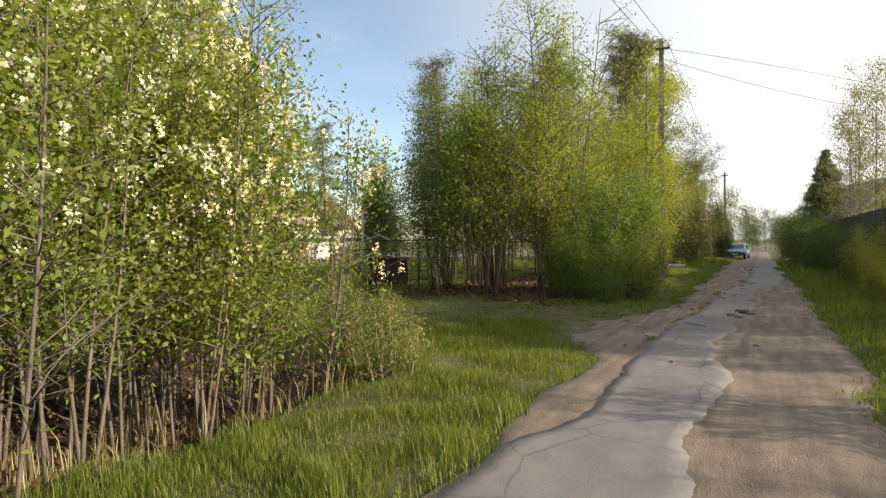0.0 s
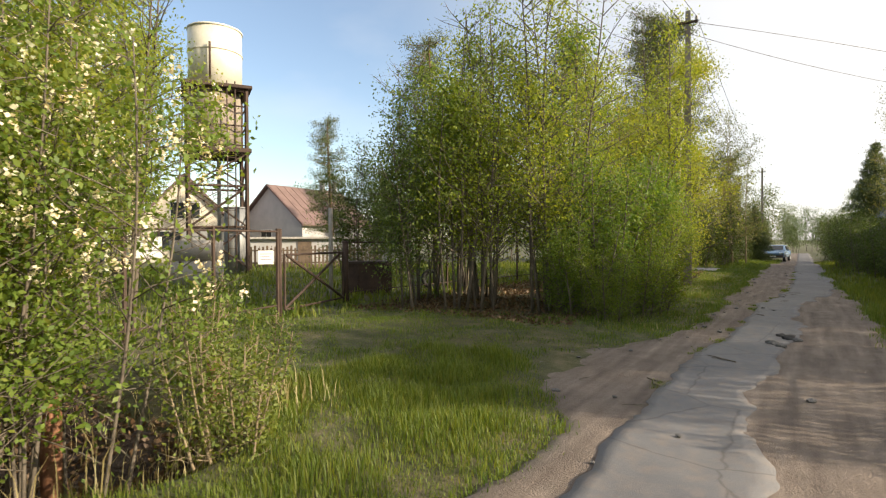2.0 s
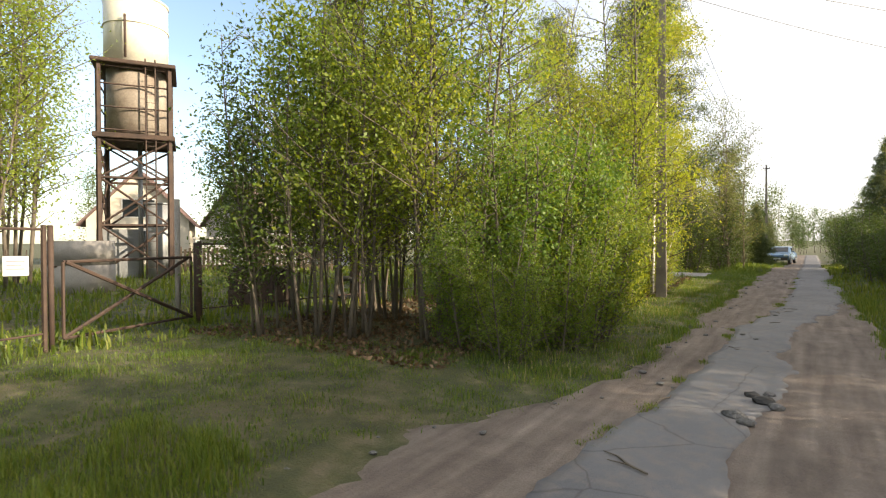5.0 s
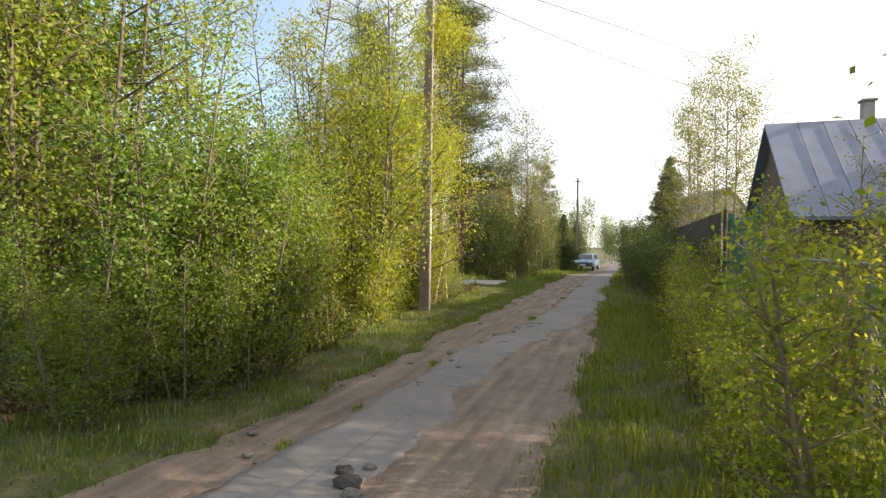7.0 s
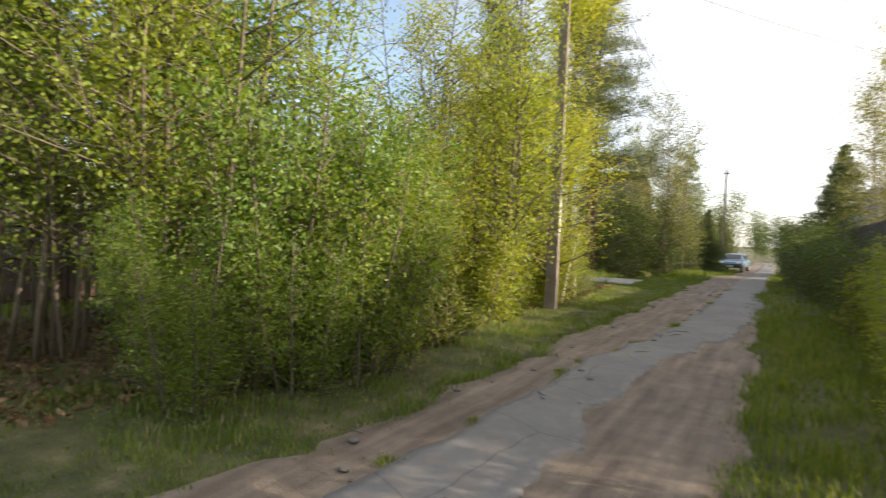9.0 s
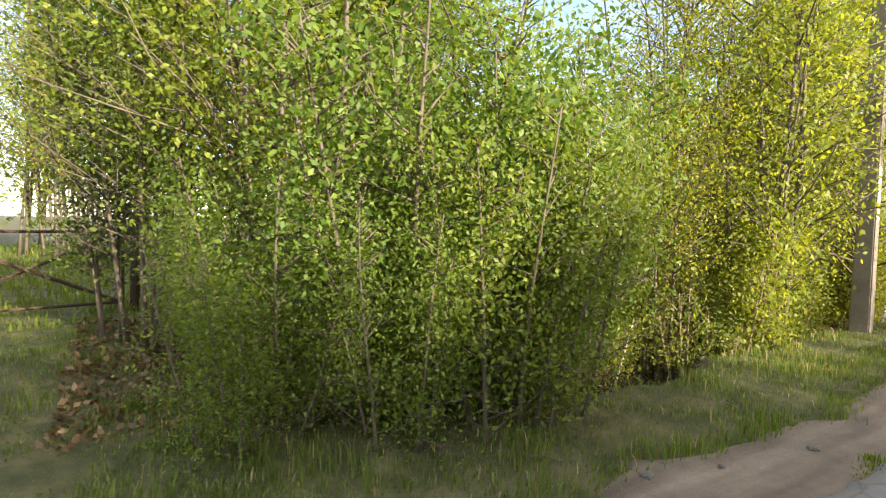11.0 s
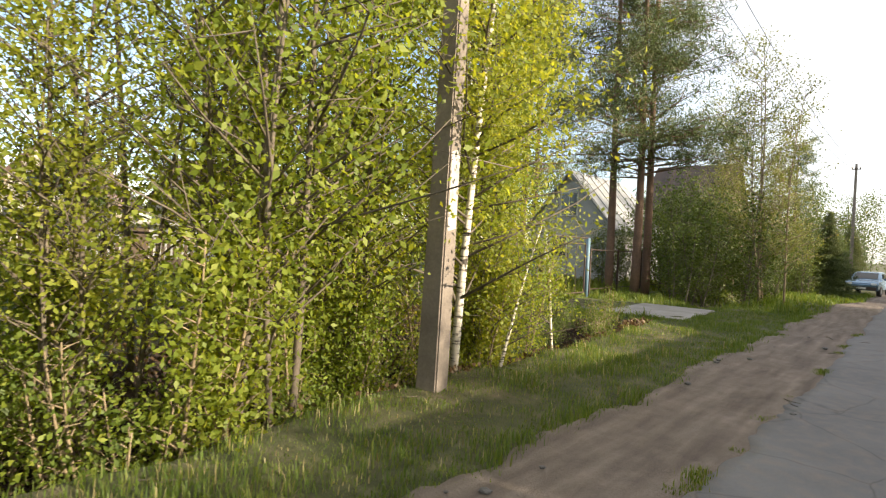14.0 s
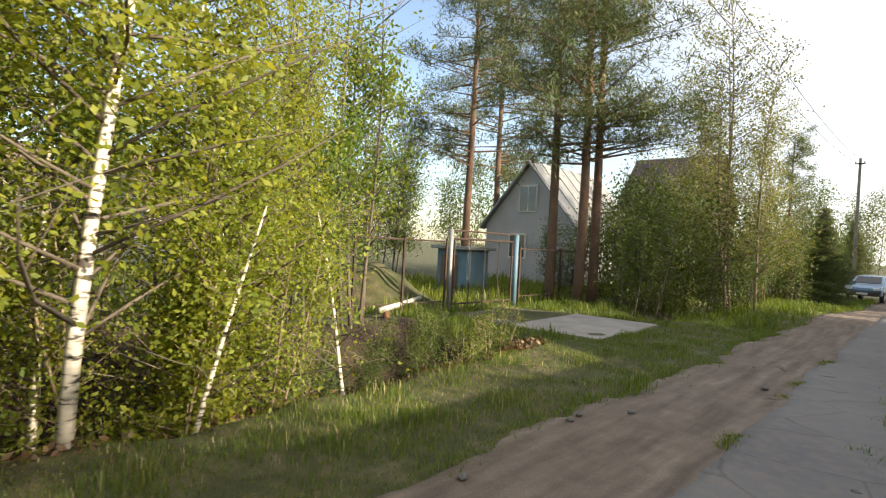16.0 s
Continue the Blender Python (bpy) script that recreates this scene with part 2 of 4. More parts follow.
PINK_WALL = mat("faded_red_boards", two_tone((0.36, 0.15, 0.11), (0.52, 0.27, 0.21), 2.0, 25, 0.3, 0.2))
GRAVEL = mat("grey_gravel", two_tone((0.13, 0.125, 0.12), (0.25, 0.24, 0.23), 6, 50, 0.7, 1.0, 0.03))
RED_WOOD = mat("red_brown_wood", two_tone((0.16, 0.065, 0.035), (0.33, 0.16, 0.08), 4, 30, 0.5, 0.6))
RUBBER = mat("black_rubber", two_tone((0.02, 0.02, 0.02), (0.045, 0.043, 0.04), 4, 40, 0.3, 0.3))
CAR_PAINT = mat("silver_blue_car_paint", two_tone((0.20, 0.30, 0.42), (0.24, 0.34, 0.46), 2, 20, 0.05, 0.0), 0.25, 0.5)


def glassy(nt, b):
    b.inputs["Base Color"].default_value = (0.03, 0.035, 0.04, 1)
    b.inputs["Specular IOR Level"].default_value = 0.7


GLASS = mat("dark_window_glass", glassy, 0.08)


# ---- mesh tools ----
def mesh_of(name, verts, faces, material, smooth=False):
    me = bpy.data.meshes.new(name)
    me.from_pydata([tuple(v) for v in verts], [], faces)
    me.materials.append(material)
    if smooth:
        me.polygons.foreach_set("use_smooth", [True] * len(me.polygons))
    me.update()
    return me


def quads_mesh(name, co, k, material):
    """A mesh of many separate faces of k corners each, from an array of corners."""
    n = len(co) // k
    me = bpy.data.meshes.new(name)
    me.vertices.add(len(co))
    me.vertices.foreach_set("co", np.asarray(co, np.float32).ravel())
    me.loops.add(len(co))
    me.loops.foreach_set("vertex_index", np.arange(len(co), dtype=np.int32))
    me.polygons.add(n)
    me.polygons.foreach_set("loop_start", np.arange(0, n * k, k, dtype=np.int32))
    me.polygons.foreach_set("loop_total", np.full(n, k, dtype=np.int32))
    me.materials.append(material)
    me.update(calc_edges=True)
    return me


def part(name, bm, material, parent, label=""):
    """One mesh object under a thing or under a part."""
    if isinstance(bm, bpy.types.Mesh):
        me = bm
    else:
        me = bpy.data.meshes.new(name)
        bm.to_mesh(me)
        bm.free()
        me.materials.append(material)
    ob = new(name, me)
    ob.parent = parent
    return tagged(ob, label)


def thing(name, m, label, category, group="", kind=""):
    ob = new(name)
    ob.matrix_world = m
    ob.empty_display_size = 0.2
    return tagged(ob, label, category, group, kind)


def box(x0, x1, y0, y1, z0, z1, bevel=0.0):
    bm = bmesh.new()
    bmesh.ops.create_cube(bm, size=1, matrix=Matrix.Translation(((x0 + x1) / 2, (y0 + y1) / 2, (z0 + z1) / 2)) @ Matrix.Diagonal((x1 - x0, y1 - y0, z1 - z0, 1)))
    if bevel:
        bmesh.ops.bevel(bm, geom=bm.edges[:], offset=bevel, segments=2, affect="EDGES")
    return bm


def tube_data(points, radii, sides=6, verts=None, faces=None):
    """A tapered tube along points, appended to verts and faces."""
    verts, faces = ([] if verts is None else verts), ([] if faces is None else faces)
    start = len(verts)
    for i, (p, r) in enumerate(zip(points, radii)):
        d = (points[min(i + 1, len(points) - 1)] - points[max(i - 1, 0)]).normalized()
        u = d.orthogonal().normalized()
        w = d.cross(u)
        for s in range(sides):
            a = 2 * math.pi * s / sides
            verts.append(p + (u * math.cos(a) + w * math.sin(a)) * r)
    for i in range(len(points) - 1):
        for s in range(sides):
            a, b = start + i * sides + s, start + i * sides + (s + 1) % sides
            faces.append((a, b, b + sides, a + sides))
    faces.append(tuple(start + s for s in reversed(range(sides))))
    faces.append(tuple(start + (len(points) - 1) * sides + s for s in range(sides)))
    return verts, faces


def bar(name, a, b, r, material, parent, sides=8, r2=None, label=""):
    v, f = tube_data([Vector(a), Vector(b)], [r, r2 or r], sides)
    return part(name, mesh_of(name, v, f, material, sides > 6), material, parent, label)


def cylinder(r, z0, z1, sides=32, inner=0.0, bevel=0.0):
    bm = bmesh.new()
    rings = [(r, z0), (r, z1)] + ([(inner, z1), (inner, z0)] if inner else [])
    vs = [[bm.verts.new((q * math.cos(2 * math.pi * s / sides), q * math.sin(2 * math.pi * s / sides), z)) for s in range(sides)] for q, z in rings]
    n = len(vs)
    for i in range(n if inner else n - 1):
        for s in range(sides):
            bm.faces.new((vs[i][s], vs[i][(s + 1) % sides], vs[(i + 1) % n][(s + 1) % sides], vs[(i + 1) % n][s]))
    if not inner:
        bm.faces.new(list(reversed(vs[0])))
        bm.faces.new(vs[1])
    for f in bm.faces:
        f.smooth = len(f.verts) == 4
    return bm


# ---- ground ----
def smooth(a, b, x):
    t = np.clip((x - a) / (b - a), 0, 1)
    return t * t * (3 - 2 * t)


def wave(x, y):
    return (np.sin(1.7 * x + 0.6 * y) * np.sin(0.9 * y - 0.4 * x) + 0.6 * np.sin(3.1 * x - 1.3 * y + 1) * np.sin(2.3 * y + 0.8 * x)) * 0.03


def ditch_lip(y):
    """Where the verge breaks off into the ditch."""
    return np.interp(y, [15.5, 17.2, 18.8, 21.0, 22.6, 24.0, 26.5, 28.5, 31.0], [-3.6, -3.6, -3.95, -4.15, -4.4, -4.3, -4.3, -4.55, -5.0]) + 0.07 * np.sin(2.9 * y) + 0.04 * np.sin(7.3 * y + 1)


def height(x, y):
    """Ground level: a ditch along the hedge, a fall beyond the crest, low unevenness."""
    x, y = np.asarray(x, float), np.asarray(y, float)
    verge = smooth(-2.9, -4.4, x) + smooth(0.4, 1.4, x)
    far = np.minimum(smooth(42, 56, y) * 0.45, 0.45)
    e = x - ditch_lip(y)
    ditch = smooth(0.0, -0.7, e) * (1 - smooth(-1.5, -3.0, e)) * smooth(15.8, 17.2, y) * (1 - smooth(29.3, 30.8, y)) * (0.85 + 4 * wave(x * 2, y * 2))
    ditch2 = np.exp(-((x + 5.4) / 0.55) ** 2) * smooth(35.2, 36.6, y) * (1 - smooth(46, 50, y)) * 0.5
    pit = smooth(-4.25, -5.1, x + 0.12 * np.sin(3.3 * y)) * np.exp(-(((x + 5.9) / 1.9) ** 4 + ((y - 4.0) / 2.0) ** 4)) * 0.6
    return verge * wave(x, y) + 0.06 * verge - far - ditch - ditch2 - pit


def grid(name, xs, ys, zfun, material):
    X, Y = np.meshgrid(xs, ys)
    Z = zfun(X, Y)
    nx = len(xs)
    faces = [(j * nx + i, j * nx + i + 1, (j + 1) * nx + i + 1, (j + 1) * nx + i) for j in range(len(ys) - 1) for i in range(nx - 1)]
    return mesh_of(name, np.stack([X, Y, Z], -1).reshape(-1, 3), faces, material, True)


xs = np.concatenate([[-1500, -600, -250, -120, -70], np.arange(-46, -13, 1.5), np.arange(-13, 5, 0.15), np.arange(5, 46, 2.0), [70, 120, 250, 600, 1500]])
ys = np.concatenate([[-1500, -500, -150, -60, -30], np.arange(-15, -1, 1.0), np.arange(-1, 52, 0.22), np.arange(52, 110, 2.0), [140, 250, 600, 1500]])
ground = new("ground", grid("ground", xs, ys, lambda x, y: height(x, y) - 0.03 * ((x > -2.75) & (x < 0.55)), GROUND))
tagged(ground, "grassy ground with bare soil and a shallow ditch", "ground", kind="structure")


def edge_noise(y, s):
    k = np.arange(4001)
    fine = np.interp(y, k * 0.1 - 100, np.random.default_rng(int(s * 10)).normal(0, 0.028, 4001))
    mid = np.interp(y, k * 0.45 - 100, np.random.default_rng(int(s * 10) + 1).normal(0, 0.05, 4001))
    return 0.12 * np.sin(1.3 * y + s) * np.sin(0.47 * y + 2 * s) + 0.03 * np.sin(4.1 * y + 3 * s) + fine + mid


def strip(name, left, right, y0, y1, dy, nx, lift, material, rough):
    """A sheet along the road between two ragged edges, sloping into the ground at its sides."""
    ys_ = np.arange(y0, y1, dy)
    u = np.linspace(0, 1, nx)
    u[1], u[-2] = 0.018, 0.982
    L, R = left(ys_), right(ys_)
    X = L[:, None] * (1 - u) + R[:, None] * u
    Y = np.repeat(ys_[:, None], nx, 1)
    Z = height(X * 0 - 1.2, Y) + lift + rough * wave(X * 3, Y * 2.2) + 0.4 * rough * wave(X * 9 + 2, Y * 8)
    Z[:, 0] -= 0.045
    Z[:, -1] -= 0.045
    faces = [(j * nx + i, j * nx + i + 1, (j + 1) * nx + i + 1, (j + 1) * nx + i) for j in range(len(ys_) - 1) for i in range(nx - 1)]
    return new(name, mesh_of(name, np.stack([X, Y, Z], -1).reshape(-1, 3), faces, material, True))


def road_left(y):
    return -2.55 + edge_noise(y, 1.0) - 1.35 * np.exp(-((y - 9.9) / 1.7) ** 2) + 0.25 * smooth(40, 60, y)


def road_right(y):
    return 0.25 + edge_noise(y, 2.3) - 0.35 * smooth(20, 32, y)


tagged(strip("road", road_left, road_right, -30, 95, 0.12, 26, 0.012, DIRT, 0.45), "narrow lane of packed sandy dirt with ruts", "road", kind="structure")


def tar_left(y):
    return -2.12 - 0.3 * (1 - smooth(3.5, 6.0, y)) + 0.6 * edge_noise(y, 4.0) + 0.35 * smooth(11, 15, y) + 0.6 * smooth(17, 24, y)


def tar_right(y):
    return -1.2 + 0.9 * edge_noise(y, 5.2) + 0.25 * smooth(10, 14, y) + 1.0 * smooth(17, 25, y)


tagged(strip("road_asphalt", tar_left, tar_right, -30, 95, 0.07, 16, 0.026, ASPHALT, 0.25), "worn grey asphalt strip with broken edges", "road", kind="structure")


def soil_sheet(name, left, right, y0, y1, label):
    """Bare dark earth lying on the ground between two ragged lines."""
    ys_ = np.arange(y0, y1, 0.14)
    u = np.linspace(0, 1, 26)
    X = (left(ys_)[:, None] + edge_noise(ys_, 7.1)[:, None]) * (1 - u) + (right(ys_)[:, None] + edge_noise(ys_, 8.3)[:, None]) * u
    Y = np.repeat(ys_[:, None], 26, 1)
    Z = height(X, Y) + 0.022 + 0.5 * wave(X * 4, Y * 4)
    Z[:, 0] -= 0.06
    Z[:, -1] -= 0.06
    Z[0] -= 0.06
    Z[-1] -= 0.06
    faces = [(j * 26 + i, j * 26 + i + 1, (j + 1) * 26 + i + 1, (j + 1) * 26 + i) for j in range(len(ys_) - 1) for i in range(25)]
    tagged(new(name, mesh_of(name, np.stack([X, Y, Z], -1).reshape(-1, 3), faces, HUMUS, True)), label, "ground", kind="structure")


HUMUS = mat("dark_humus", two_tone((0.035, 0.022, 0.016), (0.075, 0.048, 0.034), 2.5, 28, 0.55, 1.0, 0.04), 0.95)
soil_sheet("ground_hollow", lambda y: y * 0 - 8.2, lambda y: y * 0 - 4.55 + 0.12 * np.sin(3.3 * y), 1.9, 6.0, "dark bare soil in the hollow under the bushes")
soil_sheet("ground_ditch", lambda y: ditch_lip(y) - 3.4, lambda y: ditch_lip(y) - 0.12, 16.4, 30.4, "dark brown soil on the banks of the ditch")

# ---- plants ----
rng = np.random.default_rng(7)


def leaves(anchors, size, material, name, rg, spread=0.12, droop=0.35, per=1, aspect=0.55):
    """Pointed folded leaves scattered about anchor points, two triangles each."""
    a = np.repeat(np.asarray(anchors), per, 0)
    n = len(a)
    c = a + rg.normal(0, spread, (n, 3))
    d = rg.normal(0, 1, (n, 3))
    d[:, 2] -= droop
    d /= np.linalg.norm(d, axis=1, keepdims=True)
    q = rg.normal(0, 1, (n, 3))
    w = np.cross(d, q)
    w /= np.linalg.norm(w, axis=1, keepdims=True) + 1e-9
    nrm = np.cross(d, w)
    s = size * rg.uniform(0.6, 1.25, (n, 1))
    mid = c + d * s * 0.45
    co = np.stack([c, mid + w * s * aspect * 0.5 + nrm * s * 0.08, c + d * s, mid - w * s * aspect * 0.5 + nrm * s * 0.08], 1).reshape(-1, 3)
    return quads_mesh(name, co, 4, material)


def stem_line(rg, base, top, bend, n):
    p = [Vector(base).lerp(Vector(top), i / n) for i in range(n + 1)]
    ph, ph2 = rg.uniform(0, 6, 2)
    for i in range(1, n + 1):
        k = i / n
        p[i] += Vector((math.sin(ph + 4 * k) - math.sin(ph), math.sin(ph2 + 3.4 * k) - math.sin(ph2), 0)) * bend
    return p


def deciduous(seed, high, stems, radius, lean, first, branch, n_leaf, size, wood, leaf_mat, name, label, category, spread=0.13, twig=2, blossom=0, leaf_from=0.0, group="", r0=0.021, upright=0.7, clump=0.3):
    """A clump of tapered stems with limbs and twigs and a crown of separate leaves."""
    rg = np.random.default_rng(seed)
    top_ob = thing(name, Matrix.Identity(4), label, category, group)
    anchors = []
    for s in range(stems):
        v, f = [], []
        a = rg.uniform(0, 6.283)
        rr = radius * math.sqrt(rg.uniform(0.02, 1)) if stems > 1 else 0
        base = Vector((rr * math.cos(a), rr * math.sin(a), -0.12))
        h = high * (rg.uniform(0.62, 1.0) if stems > 1 else 1.0)
        a2 = a + rg.uniform(-0.8, 0.8)
        top = base + Vector((math.cos(a2) * lean * h, math.sin(a2) * lean * h, h))
        line = stem_line(rg, base, top, 0.018 * h, 9)
        rad = r0 * (0.6 + 0.14 * h)
        tube_data(line, [rad * (1 - 0.9 * i / 9) + 0.004 for i in range(10)], 6, v, f)
        nb = int(branch * rg.uniform(0.8, 1.2))
        if wood is BARK_BIRCH:
            part("trunk", mesh_of("trunk", v, f, wood, True), wood, top_ob, "white birch bark")
            v, f = [], []
        for b in range(nb):
            k = first + (0.98 - first) * (b + rg.uniform(0, 1)) / nb
            i = min(int(k * 9), 8)
            p = line[i].lerp(line[i + 1], k * 9 - i)
            ba = rg.uniform(0, 6.283)
            L = h * (0.10 + 0.17 * (1 - k)) * rg.uniform(0.6, 1.3)
            tip = p + Vector((math.cos(ba), math.sin(ba), upright * rg.uniform(0.4, 1.4))).normalized() * L
            bl = stem_line(rg, p, tip, 0.05 * L, 3)
            tube_data(bl, [rad * 0.35 * (1 - k * 0.5) + 0.003, rad * 0.25 + 0.002, rad * 0.15 + 0.002, 0.002], 4, v, f)
            for q in (0.35, 0.6, 0.8, 1.0):
                j = min(int(q * 3), 2)
                anchors.append(bl[j].lerp(bl[j + 1], q * 3 - j))
            for _ in range(twig):
                q = rg.uniform(0.3, 0.95)
                j = min(int(q * 3), 2)
                tp = bl[j].lerp(bl[j + 1], q * 3 - j)
                te = tp + Vector((rg.normal(), rg.normal(), 0.5 + rg.normal() * 0.5)).normalized() * L * rg.uniform(0.25, 0.5)
                tube_data([tp, te], [0.005, 0.002], 3, v, f)
                anchors += [tp.lerp(te, 0.5), te]
        anchors.append(line[-1])
        if wood is BARK_BIRCH:
            part("branchwork", mesh_of("branchwork", v, f, BARK_GREY, True), BARK_GREY, top_ob)
        else:
            part("trunk" if stems == 1 else "stem", mesh_of("stem", v, f, wood, True), wood, top_ob)
    A = np.array([tuple(p) for p in anchors])
    A = A[A[:, 2] > leaf_from * high]
    # leaves gather in clumps and leave gaps between them
    w = np.full(len(A), 0.15)
    if clump == 0:
        w += 1.0
    for _ in range(max(6, len(A) // 22) if clump else 0):
        c = A[rg.integers(0, len(A))]
        w += rg.uniform(0.3, 1.0) * np.exp(-((A - c) ** 2).sum(1) / (2 * (clump * rg.uniform(0.6, 1.3)) ** 2))
    w = np.minimum(w, 1.4) ** 1.5
    pick = A[rg.choice(len(A), n_leaf, p=w / w.sum())]
    part("crown", leaves(pick, size, leaf_mat, "crown", rg, spread), leaf_mat, top_ob)
    if blossom:
        B = A[A[:, 2] > 0.35 * high]
        B = B[rg.integers(0, len(B), blossom)] + rg.normal(0, 0.10, (blossom, 3))
        along = np.repeat(B, 16, 0)
        along[:, 2] -= np.tile(np.linspace(-0.05, 0.07, 16), blossom)
        part("blossom", leaves(along, 0.038, BLOSSOM, "blossom", rg, 0.022, 0.0, 1, 0.9), BLOSSOM, top_ob, "hanging clusters of small white flowers")
    return top_ob


def pine(seed, high, crown_from, r0, n_branch, name, label, reach=2.2):
    """A tall pine: bare trunk below, limbs with needle tufts above."""
    rg = np.random.default_rng(seed)
    top_ob = thing(name, Matrix.Identity(4), label, "tree")
    v, f = [], []
    line = stem_line(rg, (0, 0, -0.15), (rg.normal() * 0.3, rg.normal() * 0.3, high), 0.1, 12)
    tube_data(line, [r0 * (1 - 0.85 * i / 12) for i in range(13)], 10, v, f)
    part("trunk", mesh_of("trunk", v, f, BARK_PINE, True), BARK_PINE, top_ob)
    v, f, anchors = [], [], []
    for b in range(n_branch):
        k = crown_from + (0.99 - crown_from) * ((b + rg.uniform(0, 1)) / n_branch)
        i = min(int(k * 12), 11)
        p = line[i].lerp(line[i + 1], k * 12 - i)
        L = reach * (1.05 - 0.75 * ((k - crown_from) / (1 - crown_from)) ** 1.3) * rg.uniform(0.55, 1.2)
        a = rg.uniform(0, 6.283)
        tip = p + Vector((math.cos(a) * L, math.sin(a) * L, L * rg.uniform(-0.1, 0.35)))
        bl = stem_line(rg, p, tip, 0.08, 4)
        tube_data(bl, [r0 * 0.28 * (1.2 - k), r0 * 0.2 * (1.2 - k), 0.015, 0.01, 0.006], 5, v, f)
        for _ in range(9):
            q = rg.uniform(0.35, 1.0)
            j = min(int(q * 4), 3)
            tp = bl[j].lerp(bl[j + 1], q * 4 - j)
            te = tp + Vector((rg.normal(), rg.normal(), 0.35 + 0.4 * rg.normal())).normalized() * rg.uniform(0.3, 0.8)
            tube_data([tp, te], [0.008, 0.004], 3, v, f)
            anchors += [tp.lerp(te, 0.55), te]
    part("branchwork", mesh_of("branchwork", v, f, BARK_PINE), BARK_PINE, top_ob)
    A = np.array([tuple(p) for p in anchors])
    part("crown", leaves(A, 0.2, NEEDLE, "crown", rg, 0.12, -0.2, 17, 0.13), NEEDLE, top_ob)
    return top_ob


def spruce(seed, high, wide, name, label):
    """A spruce: whorls of drooping branches from the ground up, needles along each."""
    rg = np.random.default_rng(seed)
    top_ob = thing(name, Matrix.Identity(4), label, "tree")
    v, f, anchors = [], [], []
    tube_data([Vector((0, 0, -0.1)), Vector((0, 0, high * 0.5)), Vector((0, 0, high))], [0.16, 0.09, 0.012], 8, v, f)
    part("trunk", mesh_of("trunk", v, f, BARK_GREY, True), BARK_GREY, top_ob)
    v, f = [], []
    for w in range(int(high * 4.5)):
        z = 0.3 + w / 4.5
        k = z / high
        if k > 0.98:
            break
        for _ in range(7):
            a = rg.uniform(0, 6.283)
            L = wide * (1 - k) ** 0.85 * rg.uniform(0.65, 1.1) + 0.08
            p0 = Vector((0, 0, z))
            p1 = Vector((math.cos(a) * L * 0.6, math.sin(a) * L * 0.6, z - 0.16 * L))
            p2 = Vector((math.cos(a) * L, math.sin(a) * L, z - 0.14 * L))
            tube_data([p0, p1, p2], [0.02, 0.012, 0.004], 3, v, f)
            n = max(4, int(L * 11))
            for q in np.linspace(0.15, 1, n):
                c = p0.lerp(p1, q / 0.6) if q < 0.6 else p1.lerp(p2, (q - 0.6) / 0.4)
                sp = 0.22 * L * (1.15 - q) + 0.04
                anchors += [c + Vector((rg.normal() * sp, rg.normal() * sp, -abs(rg.normal()) * 0.05)) for _ in range(3)]
    part("branchwork", mesh_of("branchwork", v, f, BARK_GREY), BARK_GREY, top_ob)
    A = np.array([tuple(p) for p in anchors])
    part("crown", leaves(A, 0.17, NEEDLE, "crown", rg, 0.05, 0.5, 6, 0.2), NEEDLE, top_ob)
    return top_ob


def place(ob, spots, seed, scale=(0.85, 1.15)):
    """Puts the first at its spot and copies of it at the others, turned and scaled."""
    rg = np.random.default_rng(seed)
    for i, (x, y, *k) in enumerate(spots):
        s = (k[0] if k else 1.0) * rg.uniform(*scale)
        m = Matrix.LocRotScale((x, y, float(height(x, y)) - 0.02), Euler((0, 0, rg.uniform(0, 6.283))), (s, s, s * rg.uniform(0.93, 1.07)))
        if i == 0:
            first, m0 = ob, m
        else:
            c = copy_thing(ob, m)
            c.matrix_basis = m
    first.matrix_basis = m0


G1 = "thicket along the lane"
cherry = deciduous(1, 6.2, 13, 1.0, 0.11, 0.2, 20, 15000, 0.064, BARK_GREY, LEAF_CHERRY, "bird_cherry", "bird cherry bush in white bloom with many thin stems", "bush", 0.15, 2, 250, 0.0, "blooming bushes", r0=0.013)
place(cherry, [(-5.3, 3.6), (-5.4, 4.4, 0.82), (-6.5, 2.7), (-4.9, 2.3, 0.9), (-6.6, 4.3, 0.9), (-7.9, 3.3), (-7.3, 1.4, 1.1), (-5.6, 1.3, 1.1)], 3)
willow = deciduous(2, 7.2, 6, 0.55, 0.07, 0.2, 30, 12000, 0.066, BARK_GREY, LEAF_YELLOW, "willow_tree", "tall multi-stemmed willow with fresh yellow-green leaves", "tree", 0.17, 2, 0, 0.0, G1, clump=0.42)
place(willow, [(-5.3, 14.2), (-6.8, 13.6), (-5.7, 16.3), (-7.6, 15.4, 0.9), (-5.6, 19.9, 0.9), (-6.6, 20.9, 1.05), (-4.95, 21.2, 1.2), (-8.8, 16.6), (-9.2, 6.9, 0.88), (-10.1, 7.4, 0.95), (-9.9, 5.8, 0.9), (-5.7, 22.3, 1.1), (-5.4, 24.7, 0.72), (-6.8, 26.2, 0.85), (-7.8, 27.0, 0.8), (-22.5, 13.0, 1.9), (-26, 12.0, 1.9), (-24.8, 14.4, 1.7), (-24.0, 11.4, 1.7), (-21.5, 8.6, 1.6), (-25.5, 9.6, 1.8), (-26.5, 13.4, 1.6), (-19.0, 6.2, 1.5)], 5)
